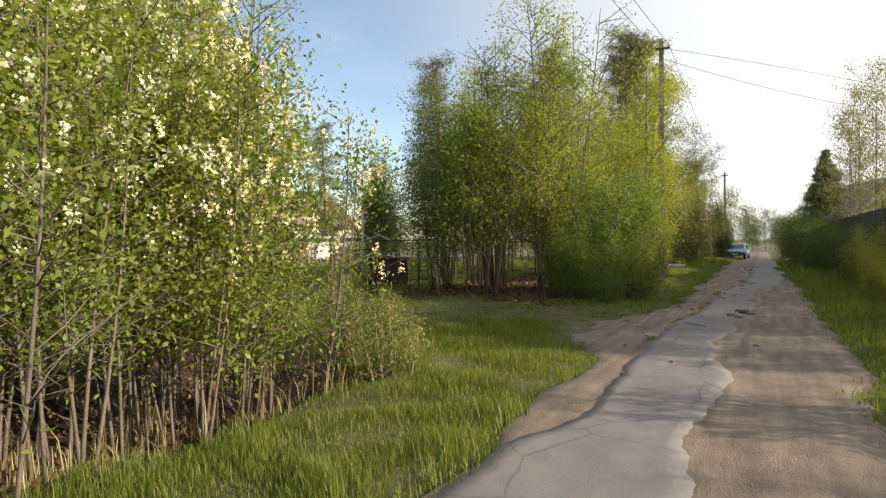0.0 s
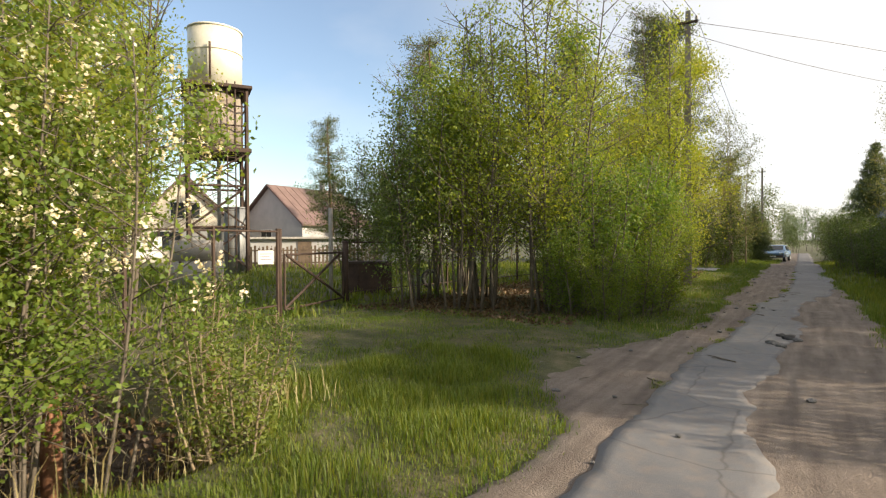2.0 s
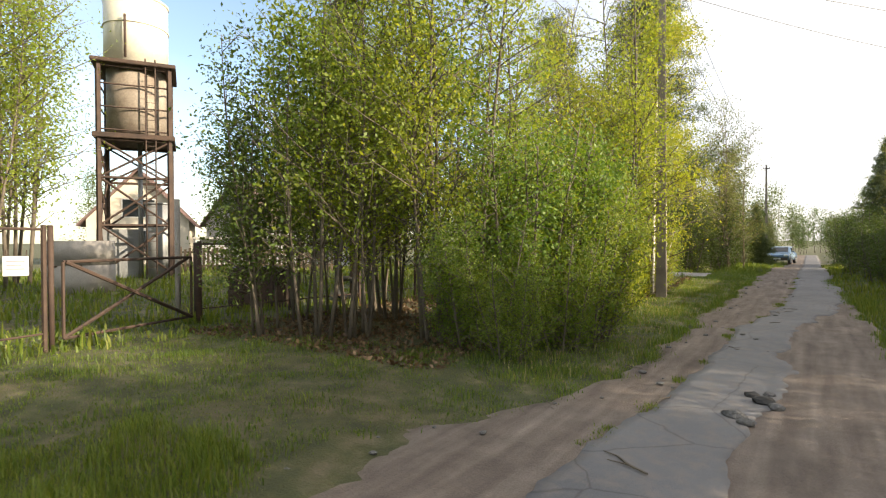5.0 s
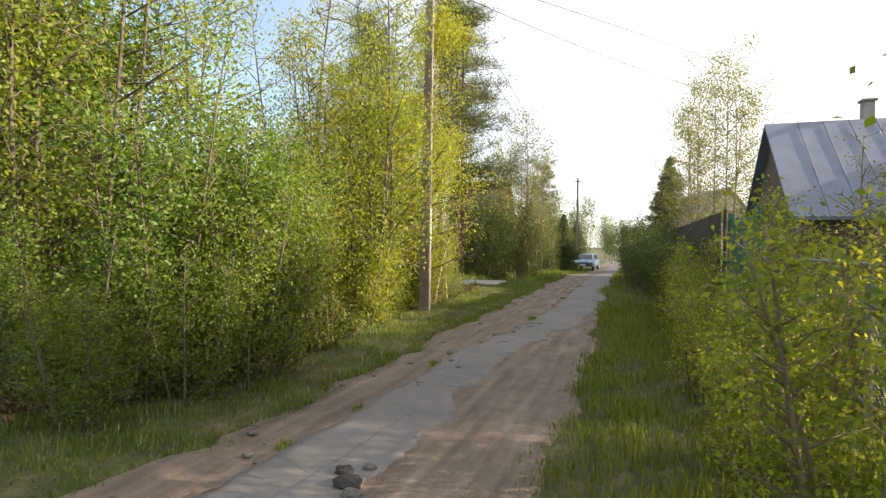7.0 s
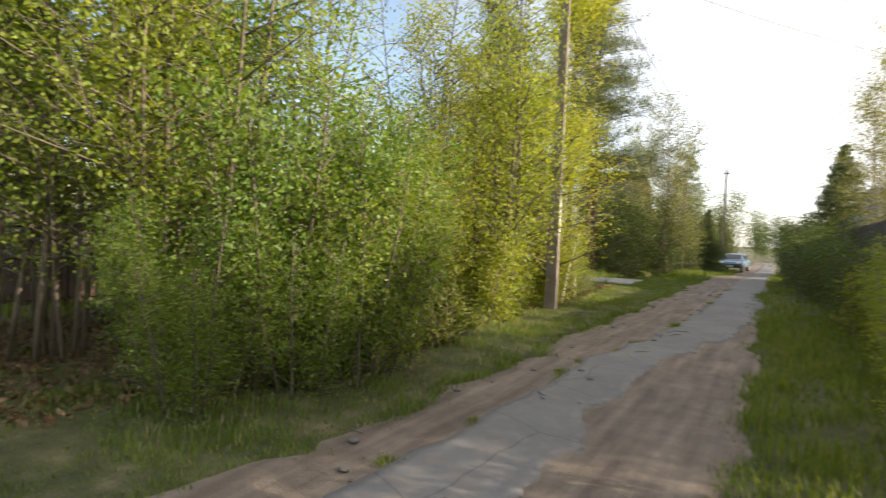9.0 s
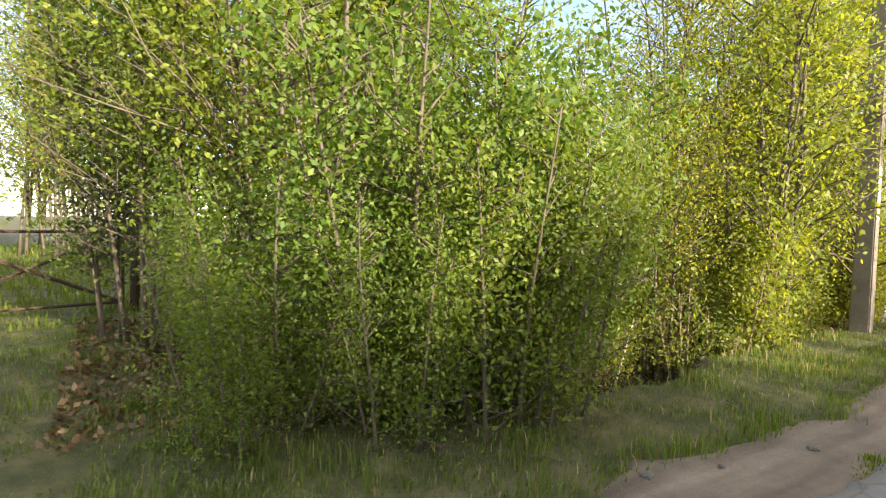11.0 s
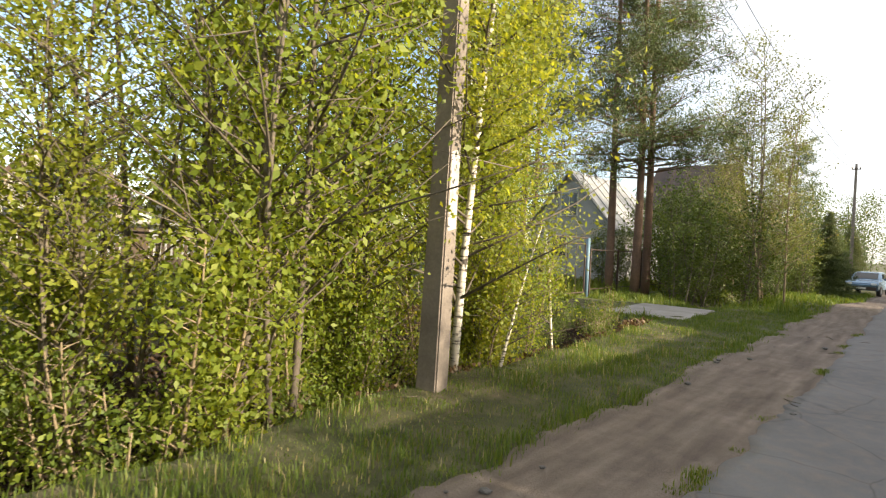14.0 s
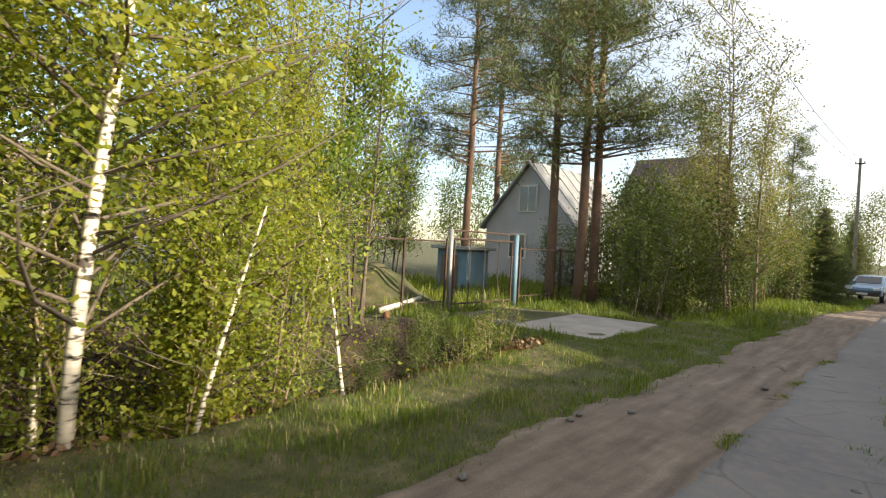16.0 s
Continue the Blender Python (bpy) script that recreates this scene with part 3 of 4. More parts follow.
rowan = deciduous(3, 7.4, 4, 0.4, 0.06, 0.2, 26, 6000, 0.088, BARK_GREY, LEAF_GREEN, "rowan_tree", "slim rowan with upright stems and fresh green leaves", "tree", 0.16, 2, 0, 0.0, G1)
place(rowan, [(-7.2, 12.9), (-6.0, 15.2, 0.95), (-8.8, 14.2, 0.9), (-7.8, 15.9, 0.9), (-6.2, 22.9, 0.8), (-9.4, 15.6), (-7.5, 28.7, 0.95), (-7.0, 27.3, 0.8)], 8)
green = deciduous(4, 2.8, 10, 0.7, 0.22, 0.04, 22, 17000, 0.052, BARK_GREY, LEAF_GREEN, "green_bush", "dense bright green bush leaning over the verge", "bush", 0.13, 2, 0, 0.0, G1)
place(green, [(-4.4, 15.0, 1.1), (-4.2, 16.0, 1.05), (-4.7, 13.9, 0.7), (-4.9, 15.7, 1.15), (-3.75, 14.5, 0.72), (-3.7, 15.4, 0.8), (-3.95, 13.5, 0.58)], 9)
low = deciduous(5, 1.7, 9, 0.5, 0.2, 0.05, 14, 2600, 0.058, BARK_TAN, LEAF_OLIVE, "low_shrub", "low shrub of thin twigs with olive leaves", "bush", 0.11, 2, 0, 0.0, "undergrowth")
place(low, [(-4.45, 5.6, 0.72), (-5.3, 6.3, 0.7), (-6.4, 6.6, 0.75), (-5.4, 17.6, 0.4), (-5.9, 18.3, 0.35), (-4.8, 18.2, 0.35), (-6.6, 18.9, 0.5), (-5.0, 20.0, 0.9), (-4.9, 21.2, 0.9), (-5.3, 22.6, 0.8), (-5.4, 24.4, 0.7), (-6.4, 26.6, 0.8), (-5.1, 28.9, 0.75), (-5.5, 30.0, 0.7)], 12)
# Spots with positive x are unseen alders, added to shade lane and verge.
back = deciduous(6, 6.4, 5, 0.6, 0.09, 0.2, 26, 9000, 0.085, BARK_GREY, LEAF_DARK, "alder_tree", "leafy alder with dark green foliage, those right of the lane added for shade", "tree", 0.2, 2, 0, 0.0, "trees behind the hedge", clump=0)
place(back, [(-9.8, 17.2, 0.9), (-8.6, 22.8, 0.8), (-14.0, 25.5), (-9.6, 26.4, 0.75), (-10.6, 29.6, 0.8), (-12.8, 32.8, 0.85), (-16.0, 36.5, 1.0), (-19.0, 40.0, 1.0), (-8.1, 12.9, 0.76), (-12.6, 15.8, 0.7), (-15.8, 3.4, 1.0), (-11.4, 1.6, 1.0), (-10.2, -1.0, 1.0), (8.9, 8.4, 0.62), (8.6, 1.6, 0.66), (8.5, 6.2, 0.62), (9.2, 3.9, 0.62), (7.2, 20.8, 0.82), (-16.0, 22.4, 1.0), (-14.5, 19.6, 0.9), (10.2, 18.0, 0.95), (10.0, 21.5, 0.98), (11.0, 25.0, 1.05)], 14)
willow_bush = deciduous(22, 3.3, 8, 0.5, 0.17, 0.08, 22, 8500, 0.068, BARK_TAN, LEAF_YELLOW, "willow_bush", "young willow bush hanging over the ditch with yellow-green leaves", "bush", 0.14, 2, 0, 0.0, G1, clump=0.35)
place(willow_bush, [(-5.0, 20.2, 0.95), (-4.95, 21.8, 0.9), (-5.2, 24.3, 0.85), (-5.0, 25.1, 0.7), (-5.9, 19.0, 0.7), (-5.9, 22.6, 1.05)], 28)
# Unseen trees added to shade clearing and hedge, crowns raised to leave shrubs lit.
shade = deciduous(21, 6.0, 5, 0.7, 0.1, 0.35, 26, 9000, 0.085, BARK_GREY, LEAF_DARK, "linden_tree", "unseen tree with a raised dark green crown, added for shade", "tree", 0.22, 2, 0, 0.58, "trees in the garden", clump=0)
place(shade, [(6.0, 13.2, 1.05), (7.6, 13.8, 1.1), (7.2, 11.4, 1.05), (6.4, 15.2, 1.0), (6.8, 16.7, 1.05), (6.4, 17.8, 1.0), (6.7, 18.9, 0.95)], 15, (0.97, 1.03))
birch = deciduous(7, 8.6, 1, 0, 0.05, 0.10, 80, 20000, 0.072, BARK_BIRCH, LEAF_YELLOW, "birch_tree", "young white-barked birch with bright new leaves", "tree", 0.2, 3, 0, 0.0, G1, r0=0.032, upright=0.5, clump=0.5)
place(birch, [(-4.5, 23.5), (-6.0, 23.6, 0.85), (-5.2, 25.2, 0.7)], 16)
bare = deciduous(8, 10.5, 4, 0.4, 0.08, 0.16, 40, 12000, 0.085, BARK_TAN, BUD, "budding_tree", "tall thin tree just coming into leaf", "tree", 0.15, 3, 0, 0.0, "", r0=0.022, clump=0)
place(bare, [(-3.95, 39.3, 0.98), (-5.6, 50.0, 0.95), (-6.6, 44.4, 0.9), (5.2, 40.5, 1.28), (4.6, 43.0, 1.1)], 18, (0.95, 1.05))
hedge = deciduous(9, 3.4, 9, 0.9, 0.14, 0.08, 20, 6500, 0.085, BARK_GREY, LEAF_DARK, "roadside_bush", "rounded roadside bush with dark green leaves", "bush", 0.17, 2, 0, 0.0, "bushes along the fence", clump=0.5)
place(hedge, [(-5.9, 27.4, 0.36), (-6.3, 28.8, 0.4), (-5.6, 26.2, 0.36), (-6.8, 29.9, 0.3), (-6.3, 37.6, 1.0), (-5.7, 39.3, 1.2), (-5.0, 41.4, 0.85), (-6.4, 40.6, 1.3), (-6.9, 42.6, 1.4), (-6.0, 45.0, 1.15), (-6.4, 49.2, 1.2), (-5.2, 52.5, 1.0), (-5.6, 55.5, 1.2), (-8.2, 41.6, 1.3), (-10.4, 40.6, 0.8), (-8.4, 46.0, 1.4), (-5.0, 59.5, 0.9), (2.0, 27.5, 0.7), (1.7, 30.5, 0.75), (1.6, 33.5, 0.8), (1.5, 36.5, 0.8), (1.6, 39.5, 0.85), (1.7, 43.0, 0.9), (1.8, 47.0), (2.0, 51.0), (2.2, 56.0, 1.1), (2.2, 62.0, 1.2), (-5.2, 75, 1.3), (2.5, 72, 1.3), (-6.2, 68, 1.4), (2.0, 24.5, 0.65)], 20)
yellow = deciduous(10, 1.95, 8, 0.42, 0.2, 0.12, 18, 5200, 0.046, BARK_TAN, LEAF_YELLOW, "garden_shrub", "loose shrub with sunlit yellow-green leaves beside the lane", "bush", 0.09, 2, 0, 0.0, "shrubs beside the lane")
place(yellow, [(1.95, 12.9), (2.6, 12.1, 1.4), (1.75, 14.4, 0.85), (3.0, 13.9, 1.15), (1.7, 16.4, 0.8), (1.9, 18.6, 0.8), (2.6, 16.2, 1.1), (2.2, 20.8, 0.9), (2.1, 22.8, 0.9), (3.5, 11.6, 1.3), (2.7, 9.2, 0.9), (2.9, 6.6, 0.95), (3.2, 4.2), (3.0, 2.0), (3.4, 18.6, 1.2)], 23)
# Spots with y under 10 stand out of view, added for shadow streaks.
tall = deciduous(12, 4.0, 4, 0.5, 0.14, 0.25, 18, 1500, 0.055, BARK_TAN, LEAF_OLIVE, "apple_sapling", "sparse sapling with a few opening leaves, some unseen and added to streak the road with shade", "tree", 0.08, 2)
place(tall, [(4.3, 14.0), (4.9, 17.5), (5.6, 10.6, 1.1), (5.4, 22.0, 1.1), (6.4, 7.6, 1.0), (7.2, 5.2, 1.05), (6.8, 3.0), (8.6, 9.4, 1.2), (9.0, 6.6, 1.15), (8.4, 4.2, 1.2)], 24)
sapling = deciduous(14, 2.3, 1, 0.0, 0.25, 0.25, 16, 420, 0.06, BARK_BIRCH, LEAF_YELLOW, "birch_sapling", "thin pale birch sapling leaning over the ditch", "sapling", 0.09, 2, r0=0.028)
place(sapling, [(-4.5, 24.4), (-4.6, 26.2, 1.05), (-5.0, 18.0, 0.8)], 27)
# Spots at x 10 to 15 with y under 32 are unseen sun blockers.
far_tree = deciduous(13, 8.0, 5, 0.9, 0.1, 0.15, 30, 6500, 0.16, BARK_GREY, LEAF_DARK, "far_tree", "distant leafy tree at the end of the lane, nearer unseen ones added for shade", "tree", 0.32, 2, 0, 0.0, "distant trees", clump=0)
place(far_tree, [(-9, 66), (-8, 78, 1.1), (-5.5, 92, 1.2), (0.5, 112, 1.1), (6.5, 84, 1.0), (6, 98, 1.2), (-16, 60), (-22, 54), (-30, 58, 1.1), (-38, 50), (-46, 44, 1.1), (14, 70, 1.1), (24, 60, 1.2), (-3, 120, 1.2), (5, 125, 1.2), (-52, 30, 1.1), (-48, 16, 1.2), (-44, 4, 1.1), (-36, -6, 1.2), (10.6, 19.8, 0.68), (10.4, 23.4, 0.72), (10.9, 27, 0.75), (14, 6, 0.7), (15, 9.5, 0.75), (11.6, 19.2, 0.8), (11.4, 23.4, 0.8), (12.4, 28.0, 0.88), (13.0, 31.5, 0.9), (-1.5, 104, 0.8), (2.2, 92, 0.7)], 26)
p1 = pine(31, 14.5, 0.30, 0.17, 86, "pine_tree", "tall pine with a bare reddish trunk", 3.3)
place(p1, [(-7.65, 36.9), (-8.55, 36.8, 0.97), (-7.5, 37.5, 0.92), (-13.6, 38.7, 1.05), (-16.8, 45.0, 1.15)], 32, (0.97, 1.03))
p2 = pine(33, 11.0, 0.22, 0.17, 56, "bushy_pine", "bushy pine with dense dark needles", 2.2)
place(p2, [(-27.5, 30.0, 0.95), (-6.6, 61.0, 0.85), (-10.9, 17.9, 0.72)], 34, (0.97, 1.03))
s1 = spruce(35, 9.8, 3.4, "spruce_tree", "dark green spruce with drooping branches")
place(s1, [(4.2, 60.0), (-4.1, 55.0, 0.5), (-4.6, 72, 0.55), (-31, 40, 0.8)], 36, (0.98, 1.02))


# ---- houses and yards ----
def window(parent, x0, x1, z0, z1, y):
    w = part("window", box(x0 - 0.07, x1 + 0.07, y - 0.05, y + 0.02, z0 - 0.07, z1 + 0.07, 0.01), WALL_WHITE, parent)
    part("pane", box(x0, (x0 + x1) / 2 - 0.02, y - 0.06, y - 0.03, z0, z1), GLASS, w)
    part("pane", box((x0 + x1) / 2 + 0.02, x1, y - 0.06, y - 0.03, z0, z1), GLASS, w)
    return w


def house(m, wide, deep, eaves, ridge, wall, roof, label, overhang=0.4, windows=(), chimney=None):
    """A gabled house; its gable faces its own -y, the ridge runs along y."""
    h = thing("house", m, label, "house")
    bm = bmesh.new()
    w = wide / 2
    prof = [(-w, -0.4), (w, -0.4), (w, eaves), (0, ridge), (-w, eaves)]
    a = [bm.verts.new((x, 0, z)) for x, z in prof]
    b = [bm.verts.new((x, deep, z)) for x, z in prof]
    bm.faces.new(a)
    bm.faces.new(list(reversed(b)))
    for i in range(5):
        bm.faces.new((a[(i + 1) % 5], a[i], b[i], b[(i + 1) % 5]))
    part("wall", bm, wall, h)
    for s in (-1, 1):
        bm = bmesh.new()
        slope = (ridge - eaves) / w
        e = w + overhang
        pts = [(0, ridge + 0.03), (s * e, ridge - slope * e + 0.03), (s * e, ridge - slope * e + 0.15), (0, ridge + 0.17)]
        a = [bm.verts.new((x, -overhang, z)) for x, z in pts]
        b = [bm.verts.new((x, deep + overhang, z)) for x, z in pts]
        for q in (a, b):
            bm.faces.new(q)
        for i in range(4):
            bm.faces.new((a[i], a[(i + 1) % 4], b[(i + 1) % 4], b[i]))
        bmesh.ops.recalc_face_normals(bm, faces=bm.faces[:])
        ro = part("roof", bm, roof, h)
        for k in range(int(deep / 0.9) + 1):
            y = -overhang + 0.1 + k * 0.9
            bar("seam", (s * 0.05, y, ridge + 0.17), (s * e, y, ridge - slope * e + 0.16), 0.02, roof, ro, 4)
    for x0, x1, z0, z1 in windows:
        window(h, x0, x1, z0, z1, -0.02)
    if chimney:
        cx, cy = chimney
        c = part("chimney", box(cx - 0.2, cx + 0.2, cy - 0.2, cy + 0.2, ridge - 0.8, ridge + 0.95, 0.02), CONCRETE, h)
        part("chimney_cap", box(cx - 0.27, cx + 0.27, cy - 0.27, cy + 0.27, ridge + 0.95, ridge + 1.05, 0.02), CONCRETE, c)
    return h


house(pose(-13.7, 43.2, 0), 4.7, 6.2, 2.7, 5.4, WALL_GREY, GREY_STEEL, "grey gabled house with a bright side wall", 0.25, [(-0.45, 0.4, 3.3, 4.4), (-0.9, -0.1, 1.2, 2.2)])
house(pose(-39.5, 34.5, 0, 0, 0, 4), 7.5, 9.0, 3.2, 6.4, WALL_GREY, ROOF_BROWN, "grey house with a brown pitched roof", 0.4, [(-1.0, 0.2, 1.2, 2.6)], (0.6, 6.0))
house(pose(-38.5, 39.5, 0, 0, 0, 20), 4.6, 5.0, 3.0, 6.2, WALL_CREAM, ROOF_BROWN, "cream house with a dark gabled roof", 0.4, [(-0.8, 0.8, 3.0, 4.2)], (0.5, 2.0))
house(pose(-40.0, 27.0, 0, 0, 0, 55), 6.4, 7.0, 3.2, 6.6, WALL_CREAM, ROOF_BROWN, "cream house with a brown gabled roof", 0.5, [(-1.0, 1.0, 3.4, 4.6), (-2.2, 2.2, 1.0, 2.4)])
house(pose(17.0, 35.8, -0.1, 0, 0, 90), 7.6, 10.4, 3.2, 6.9, WALL_BROWN, ROOF_BLUE, "two-storey house with a large blue-grey roof", 0.4, [], (0.5, 7.0))
house(pose(18.5, 29.5, 0, 0, 0, 12), 5.0, 6.5, 4.4, 7.8, WALL_CREAM, ROOF_BLUE, "cream house with a steep blue-grey gable", 0.4, [(-0.6, 0.6, 4.4, 5.4)])
house(pose(-8.5, 53.0, 0, 0, 0, 90), 5.0, 4.2, 4.0, 6.8, WALL_BROWN, FENCE_DARK, "dark wooden cabin behind the bushes", 0.3)
house(pose(8.0, 56.0, 0, 0, 0, 20), 5.0, 6.0, 3.5, 6.2, WALL_GREY, ROOF_BLUE, "far grey house behind the spruce", 0.3, [(-0.6, 0.6, 3.6, 4.6)])


def shed(x0, x1, y0, y1, h, wall, roof, label):
    s = thing("shed", Matrix.Translation((x0, y0, float(height(x0, y0)))), label, "shed")
    part("wall", box(0, x1 - x0, 0, y1 - y0, -0.2, h), wall, s)
    part("roof", box(-0.2, x1 - x0 + 0.2, -0.2, y1 - y0 + 0.2, h + 0.003, h + 0.12, 0.01), roof, s)
    part("door", box(x1 - x0 - 1.2, x1 - x0 - 0.4, -0.04, -0.003, 0.0, h * 0.85), WALL_BROWN, s)


shed(-8.2, -7.0, 43.2, 44.6, 1.7, PINK_WALL, GREY_STEEL, "small faded red wooden shed behind bushes")
shed(-13.4, -12.0, 37.0, 38.2, 1.4, BLUE_PAINT, GREY_STEEL, "low blue-painted shed in the yard")
longshed = thing("long_shed", pose(-30.2, 26.6, 0, 0, 0, 42), "long low shed with a pale sheet roof", "shed")
part("wall", box(-1, 9, 0, 3, -0.2, 1.75), WALL_GREY, longshed)
part("roof", box(-1.3, 9.3, -0.3, 3.3, 1.753, 1.9, 0.02), PALE_PAINT, longshed)
part("door", box(2, 2.9, -0.05, -0.003, 0, 1.6), WALL_BROWN, longshed)


def water_tower(m):
    """An old steel water tower: lattice legs, a rusty lower drum and a cream tank."""
    t = thing("water_tower", m, "old water tower, cream tank on a rusty lattice frame", "water tower")
    r = 1.25
    corners = [(r * sx, r * sy) for sx, sy in ((1, 1), (-1, 1), (-1, -1), (1, -1))]
    for x, y in corners:
        bar("leg", (x, y, -0.1), (x, y, 8.65), 0.10, RUST, t, 6)
    for z0, z1 in ((0.3, 2.2), (2.2, 4.1), (4.1, 5.6)):
        for i in range(4):
            a, b = corners[i], corners[(i + 1) % 4]
            bar("brace", (*a, z0), (*b, z1), 0.045, RUST, t, 5)
            bar("brace", (*b, z0), (*a, z1), 0.045, RUST, t, 5)
            bar("girt", (*a, z1), (*b, z1), 0.06, RUST, t, 5)
    for z in (6.0, 6.9, 7.8, 8.5):
        for i in range(4):
            bar("girt", (*corners[i], z), (*corners[(i + 1) % 4], z), 0.035, RUST, t, 5)
    part("deck", box(-1.45, 1.45, -1.45, 1.45, 5.65, 5.85, 0.02), RUST, t)
    part("deck", box(-1.5, 1.5, -1.5, 1.5, 8.6, 8.75, 0.02), RUST, t)
    part("lower_drum", cylinder(1.12, 5.85, 8.7, 36), RUSTY_TANK, t, "rust-streaked lower drum")
    k = part("tank", cylinder(1.2, 8.75, 11.5, 40), TANK, t, "cream-painted tank")
    part("rim", cylinder(1.24, 11.45, 11.53, 40, 1.15), TANK, k)
    part("rim", cylinder(1.24, 10.38, 10.42, 40, 1.2), TANK, k)
    bar("pipe", (1.3, -0.3, 8.9), (1.3, -0.3, 10.6), 0.05, RUST, t)
    bar("pipe", (0.1, 0.1, 0), (0.1, 0.1, 5.7), 0.09, GREY_STEEL, t)
    la = part("ladder", cylinder(0.03, 0.2, 8.9, 6), RUST, t)
    la.location = (1.36, 0.4, 0)
    for i in range(24):
        bar("rung", (0, 0, 0.5 + i * 0.35), (0, 0.35, 0.5 + i * 0.35), 0.014, RUST, la, 4)
    bar("rail", (0, 0.35, 0.2), (0, 0.35, 8.9), 0.03, RUST, la, 6)
    return t


water_tower(pose(-24.3, 19.0, float(height(-24.3, 19.0)), 0, 0, -31))

ring = thing("concrete_ring", pose(-19.2, 14.7, float(height(-19.2, 14.7))), "large weathered concrete well ring on the grass", "well ring")
part("body", cylinder(0.9, -0.05, 0.82, 40, 0.78), CONCRETE, ring)
part("upper_ring", cylinder(0.89, 0.825, 1.55, 40, 0.78), CONCRETE, ring)
bar("strap", (0.3, -0.87, 0.8), (0.85, -0.34, 0.8), 0.03, RUST, ring, 6)
drum = thing("steel_drum", pose(-23.6, 19.5, float(height(-23.6, 19.5))), "upright grey steel cylinder beside the tower", "tank")
part("body", cylinder(0.5, -0.05, 3.1, 28), GREY_STEEL, drum)
part("lid", cylinder(0.53, 3.101, 3.18, 28), GREY_STEEL, drum)
cabin = thing("pump_cabin", pose(-25.6, 18.9, 0.05, 0, 0, -31), "grey sheet-metal pump cabin under the tower", "cabin")
part("body", box(-0.9, 0.9, -0.8, 0.8, -0.1, 2.1, 0.02), GREY_STEEL, cabin)
part("door", box(-0.35, 0.35, -0.84, -0.803, 0.0, 1.8), RUSTY_TANK, cabin)


def post(x, y, h, r, material, label, lean=0.0):
    t = thing("fence_post", pose(x, y, float(height(x, y)), 0, lean, 0), label, "post", "fence posts")
    bar("shaft", (0, 0, -0.15), (0, 0, h), r, material, t, 8)
    v, f = tube_data([Vector((0, 0, h)), Vector((0, 0, h + 0.02))], [r * 1.15, r * 0.8], 8)
    part("cap", mesh_of("cap", v, f, material), material, t)
    return t


def bar_gate(a, b, z0, z1, label, cross=True, material=RUST, uprights=0):
    """A gate leaf of welded pipe between two points of the plan."""
    A, B = Vector((*a, 0)), Vector((*b, 0))
    L = (B - A).length
    t = thing("metal_gate", Matrix.Translation((*a, float(height(*a)))) @ Euler((0, 0, math.atan2(b[1] - a[1], b[0] - a[0]))).to_matrix().to_4x4(), label, "gate")
    for z in (z0, z1):
        bar("rail", (0.08, 0, z), (L - 0.08, 0, z), 0.025, material, t, 6)
    for x in (0.08, L - 0.08):
        bar("stile", (x, 0, z0), (x, 0, z1), 0.025, material, t, 6)
    for i in range(uprights):
        x = 0.08 + (L - 0.16) * (i + 1) / (uprights + 1)
        bar("upright", (x, 0, z0), (x, 0, z1), 0.012, material, t, 5)
    if cross:
        bar("brace", (0.1, 0.03, z0), (L - 0.1, 0.03, z1), 0.03, material, t, 6)
        bar("brace", (0.1, -0.03, z1), (L - 0.1, -0.03, z0), 0.03, material, t, 6)
    return t


def wire_fence(a, b, h, n, label, material=RUST, mesh_step=0.0):
    """Rails, posts and, where asked for, woven wire between two points of the plan."""
    A, B = Vector((*a, 0)), Vector((*b, 0))
    L = (B - A).length
    t = thing("wire_fence", Matrix.Translation((*a, float(height(*a)))) @ Euler((0, 0, math.atan2(b[1] - a[1], b[0] - a[0]))).to_matrix().to_4x4(), label, "fence")
    for i in range(n + 1):
        bar("post", (L * i / n, 0, -0.2), (L * i / n, 0, h), 0.035, material, t, 6)
    bar("rail", (0, 0, h - 0.06), (L, 0, h - 0.06), 0.02, material, t, 6)
    bar("rail", (0, 0, 0.25), (L, 0, 0.25), 0.015, material, t, 6)
    if mesh_step:
        v, f = [], []
        k = int(L / mesh_step)
        rise = h - 0.3
        for i in range(-int(rise / mesh_step), k):
            for s in (1, -1):
                x0, x1 = i * mesh_step, i * mesh_step + rise
                za, zb = (0.25, 0.25 + rise) if s > 0 else (0.25 + rise, 0.25)
                c0, c1 = max(0.0, x0), min(L, x1)
                if c1 > c0:
                    tube_data([Vector((c0, 0.01 * s, za + (zb - za) * (c0 - x0) / rise)), Vector((c1, 0.01 * s, za + (zb - za) * (c1 - x0) / rise))], [0.0022, 0.0022], 3, v, f)
        tagged(part("wire_mesh", mesh_of("wire_mesh", v, f, GREY_STEEL), GREY_STEEL, t), kind="stuff")
    return t


post(-9.5, 10.3, 1.75, 0.04, RUST, "rusty steel gate post in the grass")
post(-10.3, 13.0, 1.5, 0.075, RUST, "thick rusty gate post beside the thicket")
post(-10.55, 12.75, 2.3, 0.05, CONCRETE, "pale pipe standing beside the gate post")
bar_gate((-9.55, 10.4), (-10.25, 12.9), 0.15, 1.25, "rusty pipe gate with crossed braces")
wire_fence((-8.5, 5.4), (-9.45, 10.2), 1.75, 3, "wire fence on thin steel posts", RUST)
wire_fence((-10.4, 13.1), (-8.6, 29.0), 1.55, 8, "rusty wire fence behind the thicket", RUST)
picket = thing("picket_fence", pose(-27.0, 22.5, 0.05, 0, 0, 42), "weathered grey picket fence before the shed", "fence")
